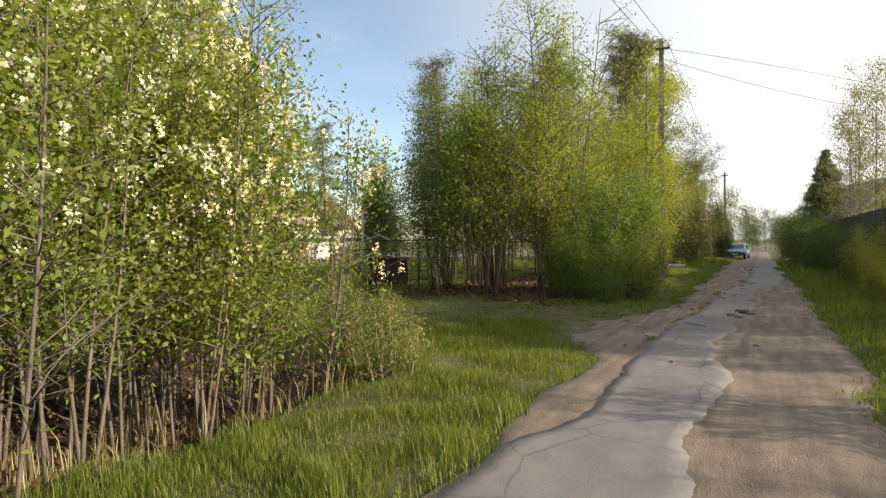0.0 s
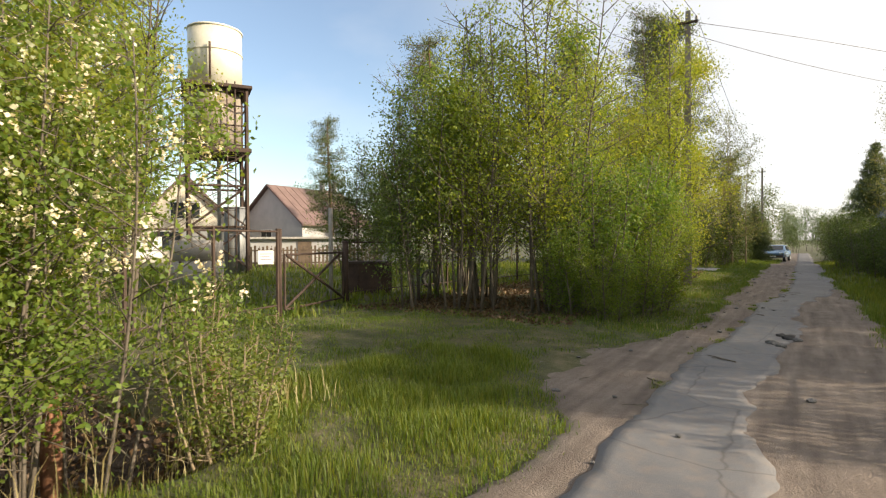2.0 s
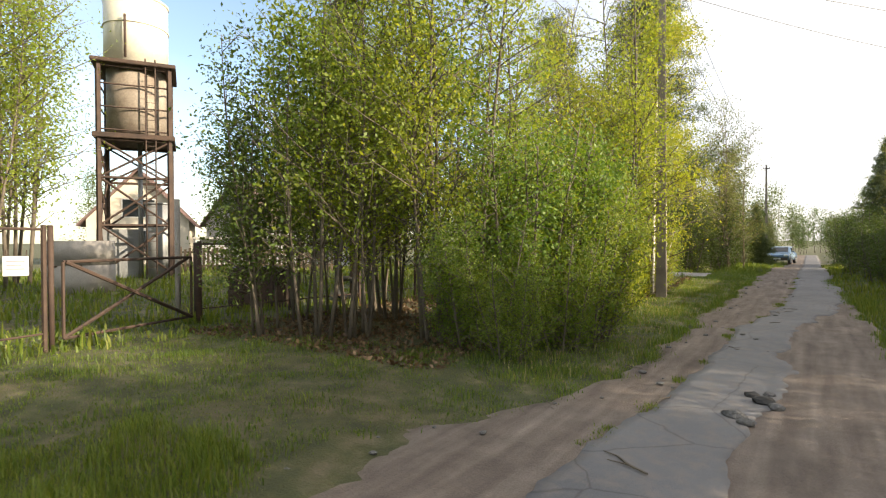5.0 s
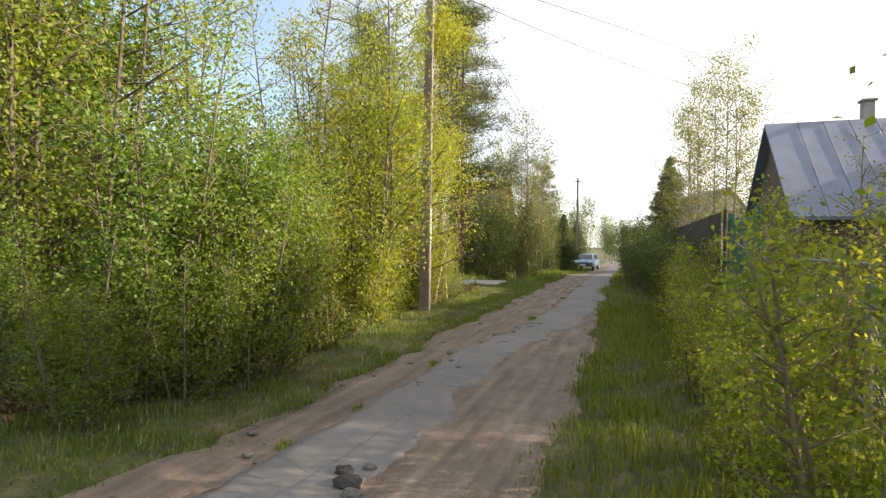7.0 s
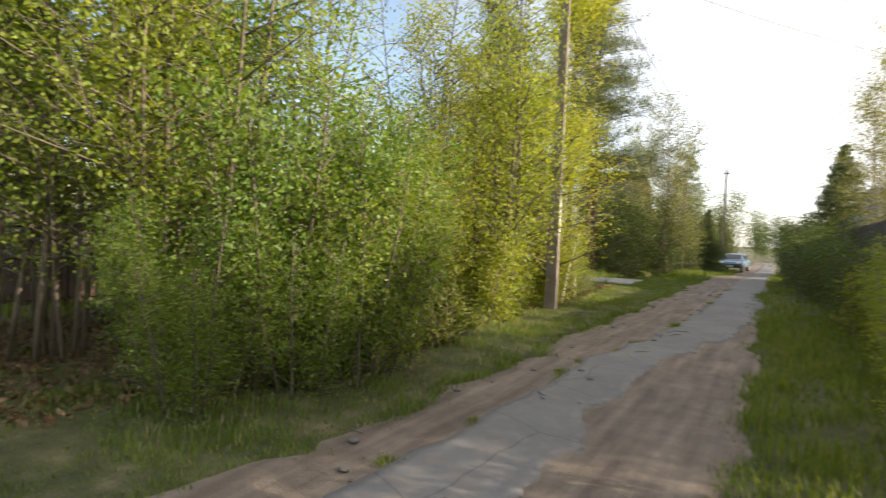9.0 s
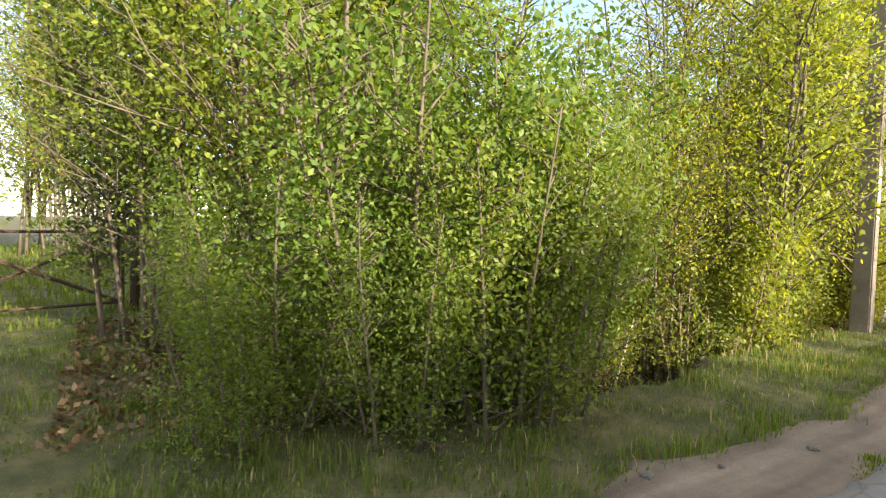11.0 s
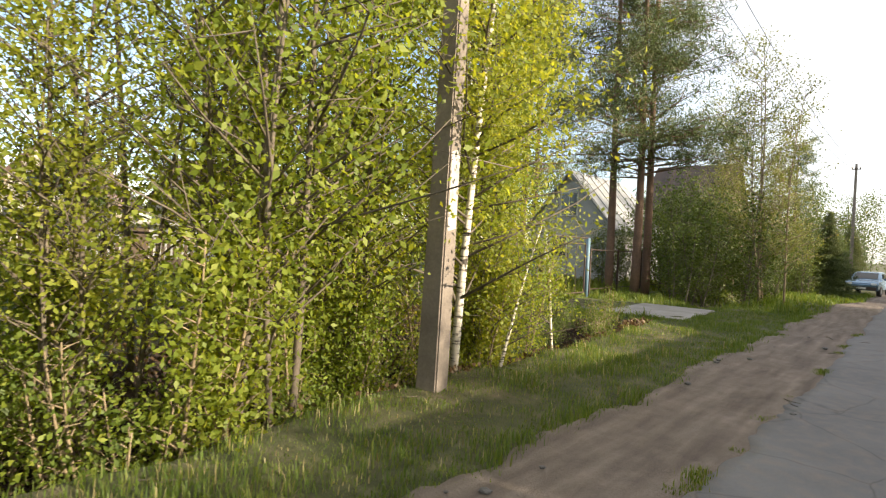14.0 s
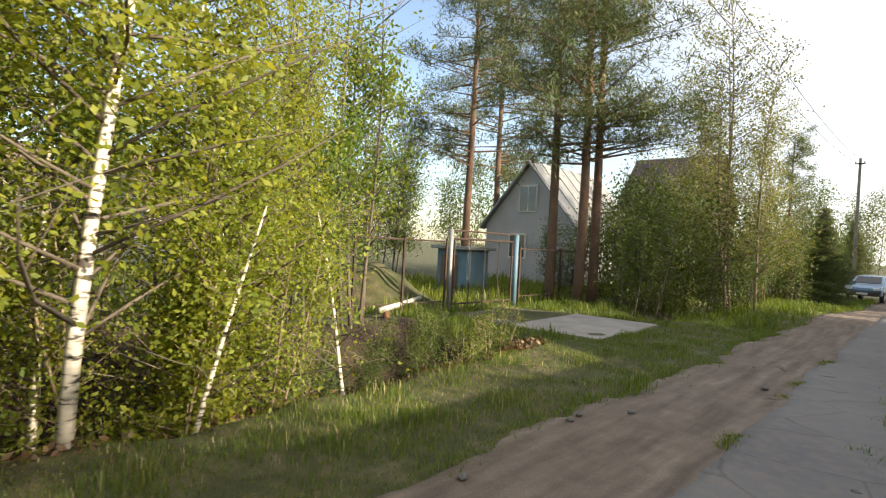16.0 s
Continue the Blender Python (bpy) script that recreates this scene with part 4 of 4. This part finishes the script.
for i in range(40):
    q = part("picket", box(i * 0.22 - 1, i * 0.22 - 0.88, 0, 0.025, 0.0, 1.25 + 0.08 * math.sin(i * 2.1)), WALL_BROWN, picket)
for z in (0.3, 1.0):
    part("rail", box(-1.1, 7.9, 0.026, 0.07, z, z + 0.08), WALL_BROWN, picket)


def sign(x, y, z, w, h, turn, label):
    t = thing("notice_board", pose(x, y, z, 0, 0, turn), label, "sign")
    part("board", box(-w / 2, w / 2, -0.012, 0.012, -h / 2, h / 2, 0.004), WHITE_SIGN, t)
    for k in range(3):
        part("text_line", box(-w * 0.36, w * (0.36 - 0.12 * (k % 2)), -0.0165, -0.0125, h * (0.22 - 0.2 * k), h * (0.28 - 0.2 * k)), INK, t)
    for s in (-1, 1):
        bar("wire_tie", (s * w * 0.4, 0.01, h / 2 - 0.02), (s * w * 0.4, 0.03, h / 2 + 0.08), 0.006, RUST, t, 4)


sign(-8.82, 7.35, 1.5, 0.34, 0.31, 55, "white notice board with faded lines on the fence")
sign(-9.36, 9.85, 1.28, 0.28, 0.26, 58, "small white plate fixed to the pipe gate")

# the second yard: gate, slab bridge, heap, beam
bar_gate((-8.3, 32.0), (-8.3, 34.5), 0.2, 1.75, "thin steel gate frame with uprights", False, RUST, 3)
post(-8.3, 31.95, 1.95, 0.05, GREY_STEEL, "grey steel gate post")
post(-8.3, 34.6, 1.9, 0.07, BLUE_PAINT, "gate post with faded blue paint")
wire_fence((-8.3, 34.8), (-8.4, 50.0), 1.6, 7, "dark wire fence behind the bushes", RUST)
wire_fence((-8.4, 29.2), (-8.3, 31.8), 1.7, 2, "rusty wire fence beside the gate", RUST)
lintel = thing("gate_beam", pose(-8.3, 32.0, 1.98, 0, 0, 90), "thin steel bar across the gateway", "beam")
bar("bar", (-0.05, 0, 0), (2.65, 0, 0), 0.022, RUST, lintel, 6)
slab = thing("concrete_slab", pose(-5.35, 33.1, 0.06, 0, 0, 3), "grey concrete slab bridging the ditch", "slab")
part("panel", box(-1.0, 1.0, -1.6, 1.6, -0.14, 0.03, 0.02), CONCRETE, slab)
slab2 = thing("concrete_slab", pose(-7.2, 33.0, 0.03, 0, 0, 1), "worn concrete slab before the gate", "slab")
part("panel", box(-0.85, 0.85, -1.4, 1.4, -0.14, 0.03, 0.02), GRAVEL, slab2)
beam = thing("white_pipe", pose(-7.8, 29.4, 0.3), "pale pipe lying on the ground by the ditch", "pipe")
bar("tube", (0, 0, 0), (-1.3, 2.4, 0.0), 0.055, PALE_PAINT, beam, 10)
for k in (0.15, 0.85):
    bar("support", (-1.3 * k, 2.4 * k, -0.35), (-1.3 * k, 2.4 * k, -0.05), 0.07, RED_WOOD, beam, 8)


def heap(x, y, r, h, material, label, seed):
    X = np.linspace(-r, r, 34)
    n = 34
    A, B = np.meshgrid(X, X)
    D = np.sqrt(A ** 2 + B ** 2) / r
    Z = h * (1 - smooth(0, 1, D)) + 0.05 * np.sin(7 * A + seed) * np.sin(6 * B) * (D < 0.9) - 0.06 * (D > 0.97)
    faces = [(j * n + i, j * n + i + 1, (j + 1) * n + i + 1, (j + 1) * n + i) for j in range(n - 1) for i in range(n - 1)]
    o = new("gravel_mound", mesh_of("gravel_mound", np.stack([A, B, Z], -1).reshape(-1, 3), faces, material, True))
    o.location = (x, y, float(height(x, y)))
    tagged(o, label, "mound")


heap(-10.8, 31.6, 2.0, 1.0, GROUND, "low mound of earth and gravel behind the fence", 1)

# panel fence and wire fence on the other side of the lane
panels = thing("panel_fence", pose(2.7, 22.7, 0.05), "tall dark brown sheet fence", "fence")
for i in range(10):
    v, f = [], []
    n = 21
    for z in (0.05, 2.45):
        for k in range(n):
            v.append((0.02 * (k % 4 > 1), i * 2.0 + 0.03 + 1.94 * k / (n - 1), z))
    f = [(k, k + 1, n + k + 1, n + k) for k in range(n - 1)]
    me = mesh_of("panel", v, f, FENCE_DARK)
    pn = part("panel", me, FENCE_DARK, panels)
    md = pn.modifiers.new("thick", "SOLIDIFY")
    md.thickness = 0.01
    bar("post", (0.08, i * 2.0, -0.2), (0.08, i * 2.0, 2.5), 0.04, FENCE_DARK, panels, 6)
GREEN_PAINT = mat("faded_green_paint", two_tone((0.04, 0.15, 0.11), (0.07, 0.22, 0.16), 3, 25, 0.4, 0.2), 0.6)
green_gate = thing("board_gate", pose(2.85, 20.0, 0.05), "green-painted board gate beside the dark fence", "gate")
for k in range(13):
    part("board", box(-0.012, 0.012, k * 0.19, k * 0.19 + 0.165, 0.12, 2.25 + 0.04 * math.sin(2.3 * k), 0.004), GREEN_PAINT, green_gate)
for z in (0.5, 1.9):
    part("rail", box(0.0145, 0.06, 0.0, 2.45, z, z + 0.09, 0.006), GREEN_PAINT, green_gate)
for y in (-0.06, 2.52):
    part("gate_post", box(-0.05, 0.05, y - 0.05, y + 0.05, -0.25, 2.4, 0.01), GREEN_PAINT, green_gate)
wire_fence((3.0, 9.5), (2.85, 19.8), 1.6, 5, "woven wire fence behind the shrubs", GREY_STEEL, 0.09)


bin_ = thing("rusty_bin", pose(-11.7, 15.5, float(height(-11.7, 15.5)), 0, 0, 40), "dark rusty metal bin standing in the grass", "bin")
part("body", box(-0.65, 0.65, -0.45, 0.45, -0.05, 0.85, 0.03), RUST, bin_)
part("lid", box(-0.69, 0.69, -0.49, 0.49, 0.853, 0.92, 0.02), FENCE_DARK, bin_)
for k in (-0.35, 0.0, 0.35):
    part("rib", box(k - 0.03, k + 0.03, -0.49, -0.453, 0.05, 0.8), RUST, bin_)


# ---- poles and cables ----
def utility_pole(x, y, h, label, lean=0.0, patch=False):
    p = thing("utility_pole", pose(x, y, float(height(x, y)), lean, 0, 8), label, "utility pole")
    bm = bmesh.new()
    a = [bm.verts.new((sx * 0.135, sy * 0.125, -0.2)) for sx, sy in ((-1, -1), (1, -1), (1, 1), (-1, 1))]
    b = [bm.verts.new((sx * 0.078, sy * 0.075, h)) for sx, sy in ((-1, -1), (1, -1), (1, 1), (-1, 1))]
    bm.faces.new(list(reversed(a)))
    bm.faces.new(b)
    for i in range(4):
        bm.faces.new((a[i], a[(i + 1) % 4], b[(i + 1) % 4], b[i]))
    bmesh.ops.bevel(bm, geom=bm.edges[:], offset=0.018, segments=2, affect="EDGES")
    part("shaft", bm, POLE_WOOD, p)
    if patch:
        r0, r1 = 0.135 - 0.057 * 1.9 / (h + 0.2) + 0.003, 0.135 - 0.057 * 2.8 / (h + 0.2) + 0.003
        part("paint_patch", mesh_of("paint_patch", [(r0, -0.08, 1.7), (r0, 0.08, 1.74), (r1, 0.075, 2.6), (r1, -0.075, 2.55), (r0 - 0.02, -0.08, 1.7), (r0 - 0.02, 0.08, 1.74), (r1 - 0.02, 0.075, 2.6), (r1 - 0.02, -0.075, 2.55)],
             [(0, 1, 2, 3), (7, 6, 5, 4), (0, 4, 5, 1), (1, 5, 6, 2), (2, 6, 7, 3), (3, 7, 4, 0)], PALE_PAINT), PALE_PAINT, p, "worn patch of white paint")
    for z in (h - 0.45,):
        arm = part("crossarm", box(-0.3, 0.3, -0.13, -0.07, z, z + 0.08, 0.008), RUST, p)
        for s in (-0.26, 0.26):
            q = part("insulator", cylinder(0.045, 0.0, 0.13, 12), PALE_PAINT, arm)
            q.location = (s, -0.1, z + 0.081)
    return p


utility_pole(-4.05, 22.62, 9.15, "weathered grey utility pole with a white paint patch", -1.7, True)
utility_pole(-4.4, 71.0, 9.6, "distant grey utility pole")
utility_pole(-5.6, -22.0, 9.6, "grey utility pole behind the walker")


def cable(a, b, sag, r=0.009):
    A, B = Vector(a), Vector(b)
    pts = []
    for i in range(25):
        k = i / 24
        p = A.lerp(B, k)
        p.z -= 4 * sag * k * (1 - k)
        pts.append(p)
    v, f = tube_data(pts, [r] * 25, 4)
    o = new("overhead_cable", mesh_of("overhead_cable", v, f, WIRE))
    tagged(o, "thin black overhead cable strung between poles", "cable", "overhead cables")


for dx, z in ((-0.26, 8.9), (0.26, 8.9)):
    cable((-4.05 + dx, 22.78, z), (-4.4 + dx, 70.9, z), 1.0)
    cable((-4.05 + dx, 22.78, z), (-5.6 + dx, -22, z), 0.9)
cable((-4.0, 22.8, 8.8), (9.4, 35.8, 7.1), -0.2)
cable((-4.0, 22.8, 8.4), (8.4, 35.8, 7.0), 0.45)
cable((-4.1, 22.8, 8.3), (-30.0, 32.0, 5.0), 0.7)


# ---- car ----
def parked_car(m):
    """A pale compact car seen from its front and side."""
    c = thing("parked_car", m, "silver-blue compact car parked at the side of the lane", "car")
    prof = [(-2.05, 0.35), (-2.1, 0.75), (-1.9, 0.92), (-1.05, 1.0), (-0.45, 1.45), (0.9, 1.5), (1.75, 1.05), (2.05, 0.95), (2.1, 0.4)]
    bm = bmesh.new()
    sides = []
    for s in (-1, 1):
        sides.append([bm.verts.new((x, s * (0.84 if z < 1.02 else 0.66), z)) for x, z in prof])
    bm.faces.new(sides[0])
    bm.faces.new(list(reversed(sides[1])))
    n = len(prof)
    for i in range(n):
        bm.faces.new((sides[0][i], sides[1][i], sides[1][(i + 1) % n], sides[0][(i + 1) % n]))
    bmesh.ops.recalc_face_normals(bm, faces=bm.faces[:])
    bmesh.ops.bevel(bm, geom=bm.edges[:], offset=0.06, segments=3, affect="EDGES")
    body = part("body", bm, CAR_PAINT, c)
    part("windscreen", mesh_of("windscreen", [(-1.0, -0.62, 1.06), (-1.0, 0.62, 1.06), (-0.53, 0.57, 1.41), (-0.53, -0.57, 1.41), (-1.02, -0.62, 1.07), (-1.02, 0.62, 1.07), (-0.56, 0.57, 1.43), (-0.56, -0.57, 1.43)],
         [(0, 1, 2, 3), (7, 6, 5, 4), (0, 4, 5, 1), (1, 5, 6, 2), (2, 6, 7, 3), (3, 7, 4, 0)], GLASS), GLASS, c)
    for s in (-1, 1):
        y0, y1 = sorted((s * 0.70, s * 0.80))
        part("side_window", box(-0.4, 0.9, y0, y1, 1.06, 1.36, 0.02), GLASS, c)
        part("headlight", box(-2.12, -2.0, s * 0.62 - 0.15, s * 0.62 + 0.15, 0.68, 0.82, 0.03), WHITE_SIGN, c)
        part("mirror", box(-0.85, -0.72, s * 0.95 - 0.08, s * 0.95 + 0.08, 1.0, 1.12, 0.02), CAR_PAINT, c)
        for x in (-1.3, 1.3):
            w = part("wheel", box(x - 0.01, x + 0.01, s * 0.76 - 0.02, s * 0.76 + 0.02, 0.29, 0.31), RUST, c)
            ty = part("tyre", cylinder(0.31, -0.1, 0.1, 24, 0.19), RUBBER, w)
            ty.matrix_local = pose(x, s * 0.78, 0.31, 90)
            ri = part("rim", cylinder(0.19, -0.09, 0.09, 20), GREY_STEEL, w)
            ri.matrix_local = pose(x, s * 0.78, 0.31, 90)
    part("bumper", box(-2.17, -2.02, -0.78, 0.78, 0.38, 0.58, 0.04), FENCE_DARK, c)
    part("number_plate", box(-2.19, -2.172, -0.26, 0.26, 0.43, 0.54), WHITE_SIGN, c)


parked_car(pose(-2.75, 63.0, float(height(-2.75, 63.0)), 0, 0, 83))


# ---- stumps, tyre, stones ----
def stump(x, y, r, h, label, lean):
    s = thing("tree_stump", pose(x, y, float(height(x, y)), lean, lean * 0.6, 0), label, "stump")
    v, f = tube_data([Vector((0, 0, -0.15)), Vector((0, 0, 0.1)), Vector((0.01, 0, h * 0.6)), Vector((0.02, 0.01, h))], [r * 1.4, r * 1.08, r, r * 0.95], 14)
    part("wood", mesh_of("wood", v, f, RED_WOOD, True), RED_WOOD, s)
    part("cut_face", cylinder(r * 0.93, h + 0.002, h + 0.012, 14), BARK_TAN, s)


stump(-5.9, 5.0, 0.085, 0.95, "short reddish cut trunk among the bushes", 4)
stump(-6.3, 4.6, 0.07, 0.45, "low reddish stump in the hollow", -3)
stump(-5.7, 6.3, 0.07, 0.5, "short cut trunk at the thicket edge", 6)
ty = thing("old_tyre", pose(-10.9, 17.6, float(height(-10.9, 17.6)) + 0.02, 80, 0, 30), "old black tyre leaning in the grass", "tyre")
ty.location.z += 0.3
part("tread", cylinder(0.32, -0.1, 0.1, 28, 0.2), RUBBER, ty)


def stone_mesh(seed, r):
    bm = bmesh.new()
    bmesh.ops.create_icosphere(bm, subdivisions=2, radius=r)
    for v in bm.verts:
        k = 1 + 0.35 * noise.noise(v.co / r * 1.3 + Vector((seed * 3.1, 0, 0)))
        v.co = Vector((v.co.x * k, v.co.y * k * 0.8, v.co.z * k * 0.5))
    return bm


clod = thing("asphalt_clod", pose(-1.05, 13.1, 0.035), "broken lump of dark asphalt on the lane", "rubble")
for i, (x, y, r) in enumerate(((0, 0, 0.11), (-0.12, 0.17, 0.08), (0.1, -0.14, 0.07), (0.02, 0.3, 0.06), (-0.2, -0.62, 0.1), (-0.1, -0.78, 0.07))):
    b = part("lump", stone_mesh(i, r), RUBBER if i < 2 else GRAVEL, clod)
    b.location = (x, y, 0)
rg = np.random.default_rng(50)
first_stone = None
for i in range(44):
    y = float(rg.uniform(3, 34))
    x = float(road_left(np.array([y]))[0] + abs(rg.normal(0, 0.35)) + 0.1) if i % 3 else float(rg.uniform(-2.2, 0.2))
    s = float(rg.uniform(0.5, 1.5))
    if first_stone is None:
        first_stone = new("stone", bpy.data.meshes.new("stone"))
        bm = stone_mesh(9, 0.035)
        bm.to_mesh(first_stone.data)
        bm.free()
        first_stone.data.materials.append(GRAVEL)
        tagged(first_stone, "small grey stone lying on the dirt lane", "stone", "stones on the lane")
        o = first_stone
    else:
        o = copy_thing(first_stone, Matrix.Identity(4))
    o.matrix_basis = Matrix.LocRotScale((x, y, 0.028), Euler((0, 0, float(rg.uniform(0, 6)))), (s, s, s))


rg = np.random.default_rng(90)
twig0 = None
for i in range(26):
    y = float(rg.uniform(8, 33))
    x = float(tar_left(np.array([y]))[0] + rg.normal(0, 0.25)) if i % 2 else float(rg.uniform(-4.0, -2.4))
    if twig0 is None:
        v, f = tube_data([Vector((-0.14, 0, 0)), Vector((-0.03, 0.025, 0.006)), Vector((0.08, 0.0, 0.004)), Vector((0.16, 0.03, 0.008))], [0.006, 0.007, 0.005, 0.003], 5)
        tube_data([Vector((-0.03, 0.025, 0.006)), Vector((0.05, 0.09, 0.012))], [0.005, 0.002], 4, v, f)
        twig0 = new("twig", mesh_of("twig", v, f, BARK_GREY))
        tagged(twig0, "dry broken twig lying beside the lane", "twig", "twigs on the lane")
        o = twig0
    else:
        o = copy_thing(twig0, Matrix.Identity(4))
    k = float(rg.uniform(0.6, 1.4))
    o.matrix_basis = Matrix.LocRotScale((x, y, 0.036 if x > -2.5 else float(height(x, y)) + 0.02), Euler((0, 0, float(rg.uniform(0, 6)))), (k, k, k))


# ---- grass and litter ----
def blades(name, xy, low_h, high_h, width, material, seed, label):
    """Bent tapering grass blades, each a quad and a tip."""
    rg = np.random.default_rng(seed)
    n = len(xy)
    z = height(xy[:, 0], xy[:, 1])
    b = np.column_stack([xy, z - 0.01])
    tuft = 0.5 + 0.5 * np.sin(3.7 * xy[:, 0] + 1.9 * np.sin(2.1 * xy[:, 1])) * np.sin(3.1 * xy[:, 1] + 1.3 * np.sin(2.7 * xy[:, 0]))
    h = rg.uniform(low_h, high_h, (n, 1)) * (0.35 + 1.25 * tuft[:, None] ** 1.5)
    a = rg.uniform(0, 6.283, n)
    d = np.column_stack([np.cos(a), np.sin(a), np.zeros(n)])
    s = np.column_stack([-np.sin(a), np.cos(a), np.zeros(n)]) * width * (0.6 + 0.8 * rg.random((n, 1)))
    up = np.array([0, 0, 1.0])
    bend = rg.uniform(0.05, 0.6, (n, 1))
    mid = b + up * h * 0.6 + d * h * bend * 0.3
    tip = b + up * h * (1 - 0.25 * bend) + d * h * bend
    co = np.stack([b - s / 2, b + s / 2, mid + s * 0.4, mid - s * 0.4, tip], 1).reshape(-1, 3)
    me = bpy.data.meshes.new(name)
    me.vertices.add(5 * n)
    me.vertices.foreach_set("co", co.astype(np.float32).ravel())
    me.loops.add(7 * n)
    me.loops.foreach_set("vertex_index", (np.arange(n)[:, None] * 5 + np.array([0, 1, 2, 3, 3, 2, 4])).astype(np.int32).ravel())
    me.polygons.add(2 * n)
    me.polygons.foreach_set("loop_start", (np.arange(n)[:, None] * 7 + np.array([0, 4])).astype(np.int32).ravel())
    me.polygons.foreach_set("loop_total", np.tile(np.array([4, 3], np.int32), n))
    me.materials.append(material)
    me.update(calc_edges=True)
    return tagged(new(name, me), label, "grass", kind="stuff")


def scatter(n, x0, x1, y0, y1, seed, keep=None):
    rg = np.random.default_rng(seed)
    p = np.column_stack([rg.uniform(x0, x1, n), rg.uniform(y0, y1, n)])
    clump = np.sin(2.3 * p[:, 0] + 1.1 * p[:, 1]) * np.sin(1.9 * p[:, 1] - 0.7 * p[:, 0]) + 0.5 * np.sin(5.1 * p[:, 0]) * np.sin(4.3 * p[:, 1])
    ok = rg.random(n) < 0.72 + 0.33 * clump
    if keep is not None:
        ok &= keep(p[:, 0], p[:, 1], rg.random(n))
    return p[ok]


def off_road(x, y, u):
    return (x < road_left(y) - 0.02 + 0.6 * (u - 0.75)) & ~((np.abs(x + 5.35) < 1.05) & (np.abs(y - 33.1) < 1.65)) & ~((np.abs(x + 7.2) < 0.9) & (np.abs(y - 33) < 1.45))


def lush(x, y, u):
    return off_road(x, y, u) & (u < 1.0 - 0.8 * smooth(8.5, 10.3, y + 0.12 * x) * (x < 0)) & ~((x < -4.3 - 0.12 * np.sin(3.3 * y)) & (y < 5.9) & (u < 0.93))


def verge(x, y, u):
    in_ditch = (x < ditch_lip(y) + 0.05 * (u - 0.5)) & (y > 16.4) & (y < 30.2)
    return off_road(x, y, u) & ~(in_ditch & (u < 0.965)) & ~((x < -3.9) & (y > 13.2) & (y < 16.6) & (u < 0.85))


blades("grass", scatter(120000, -5.5, -2.3, 1.5, 9.5, 61, lush), 0.04, 0.17, 0.006, GRASS, 62, "tall fresh green grass beside the lane")
blades("grass_clearing", scatter(75000, -12.0, -2.4, 6.5, 13.5, 63, off_road), 0.02, 0.09, 0.008, GRASS, 64, "short trampled grass in the clearing")
blades("grass_verge", scatter(120000, -5.2, -2.3, 12.5, 38.0, 65, verge), 0.03, 0.12, 0.007, GRASS, 66, "grass verge between hedge and lane")
blades("grass_verge_far", scatter(26000, -7.0, -2.3, 37, 62, 67, off_road), 0.08, 0.28, 0.025, GRASS, 68, "grass verge farther along the lane")
blades("grass_right", scatter(90000, 0.15, 4.2, 4.0, 26, 69, lambda x, y, u: x > road_right(y) + 0.1 + 0.4 * (u - 0.5)), 0.06, 0.24, 0.011, GRASS, 70, "grass verge under the shrubs")
blades("grass_right_far", scatter(14000, 0.0, 3.6, 26, 60, 71, lambda x, y, u: x > road_right(y) + 0.1), 0.08, 0.25, 0.025, GRASS, 72, "far grass verge by the fence")
blades("grass_by_ditch", scatter(26000, -8.3, -5.0, 26, 37.5, 85, verge), 0.05, 0.25, 0.014, GRASS, 86, "rough grass beside the ditch and gate")
blades("grass_yard", scatter(50000, -33, -9.0, 6, 34, 73), 0.08, 0.28, 0.035, GRASS, 74, "meadow grass in the yards")
blades("grass_yard_north", scatter(20000, -16, -8.2, 30, 50, 75, off_road), 0.12, 0.4, 0.03, GRASS, 76, "overgrown grass behind the gate")
blades("moss", np.column_stack([tar_left(np.linspace(9, 34, 9000)) + np.random.default_rng(91).normal(-0.03, 0.05, 9000), np.linspace(9, 34, 9000)])[np.sin(np.linspace(9, 34, 9000) * 2.3) + np.sin(np.linspace(9, 34, 9000) * 5.7) > 0.55], 0.04, 0.075, 0.009, GRASS, 92, "tufts of moss and grass along the broken asphalt edge")
edge_y = np.random.default_rng(93).uniform(2, 40, 9000)
blades("edge_tufts", np.column_stack([road_left(edge_y) + np.random.default_rng(94).normal(-0.02, 0.09, 9000), edge_y]), 0.03, 0.11, 0.009, GRASS, 95, "small grass tufts along the edge of the dirt")
edge_y = np.random.default_rng(96).uniform(5, 34, 6000)
blades("edge_tufts_by_shrubs", np.column_stack([road_right(edge_y) + np.random.default_rng(97).normal(0.02, 0.09, 6000), edge_y]), 0.03, 0.11, 0.009, GRASS, 98, "small grass tufts along the shrub side of the dirt")
blades("dry_stalks", scatter(1500, -6.8, -4.3, 1.5, 7.0, 77, off_road), 0.15, 0.5, 0.008, GRASS_DRY, 78, "dry pale stalks at the foot of the bushes")
blades("dry_grass", scatter(4500, -5.0, -2.5, 12.5, 30, 79, verge), 0.05, 0.15, 0.008, GRASS_DRY, 80, "dry grass among the verge")
lit = np.vstack([scatter(9000, -6.4, -4.6, 24, 30.5, 99), scatter(36000, -9.5, -4.3, 12.3, 28, 81), scatter(16000, -9, -4.7, 1.5, 6.0, 82)])
lit = np.column_stack([lit, height(lit[:, 0], lit[:, 1]) + 0.015])
tagged(new("leaf_litter", leaves(lit, 0.08, LITTER, "leaf_litter", np.random.default_rng(83), 0.012, 0.0, 1, 0.6)), "brown dead leaves under the thicket", "leaf litter", kind="stuff")
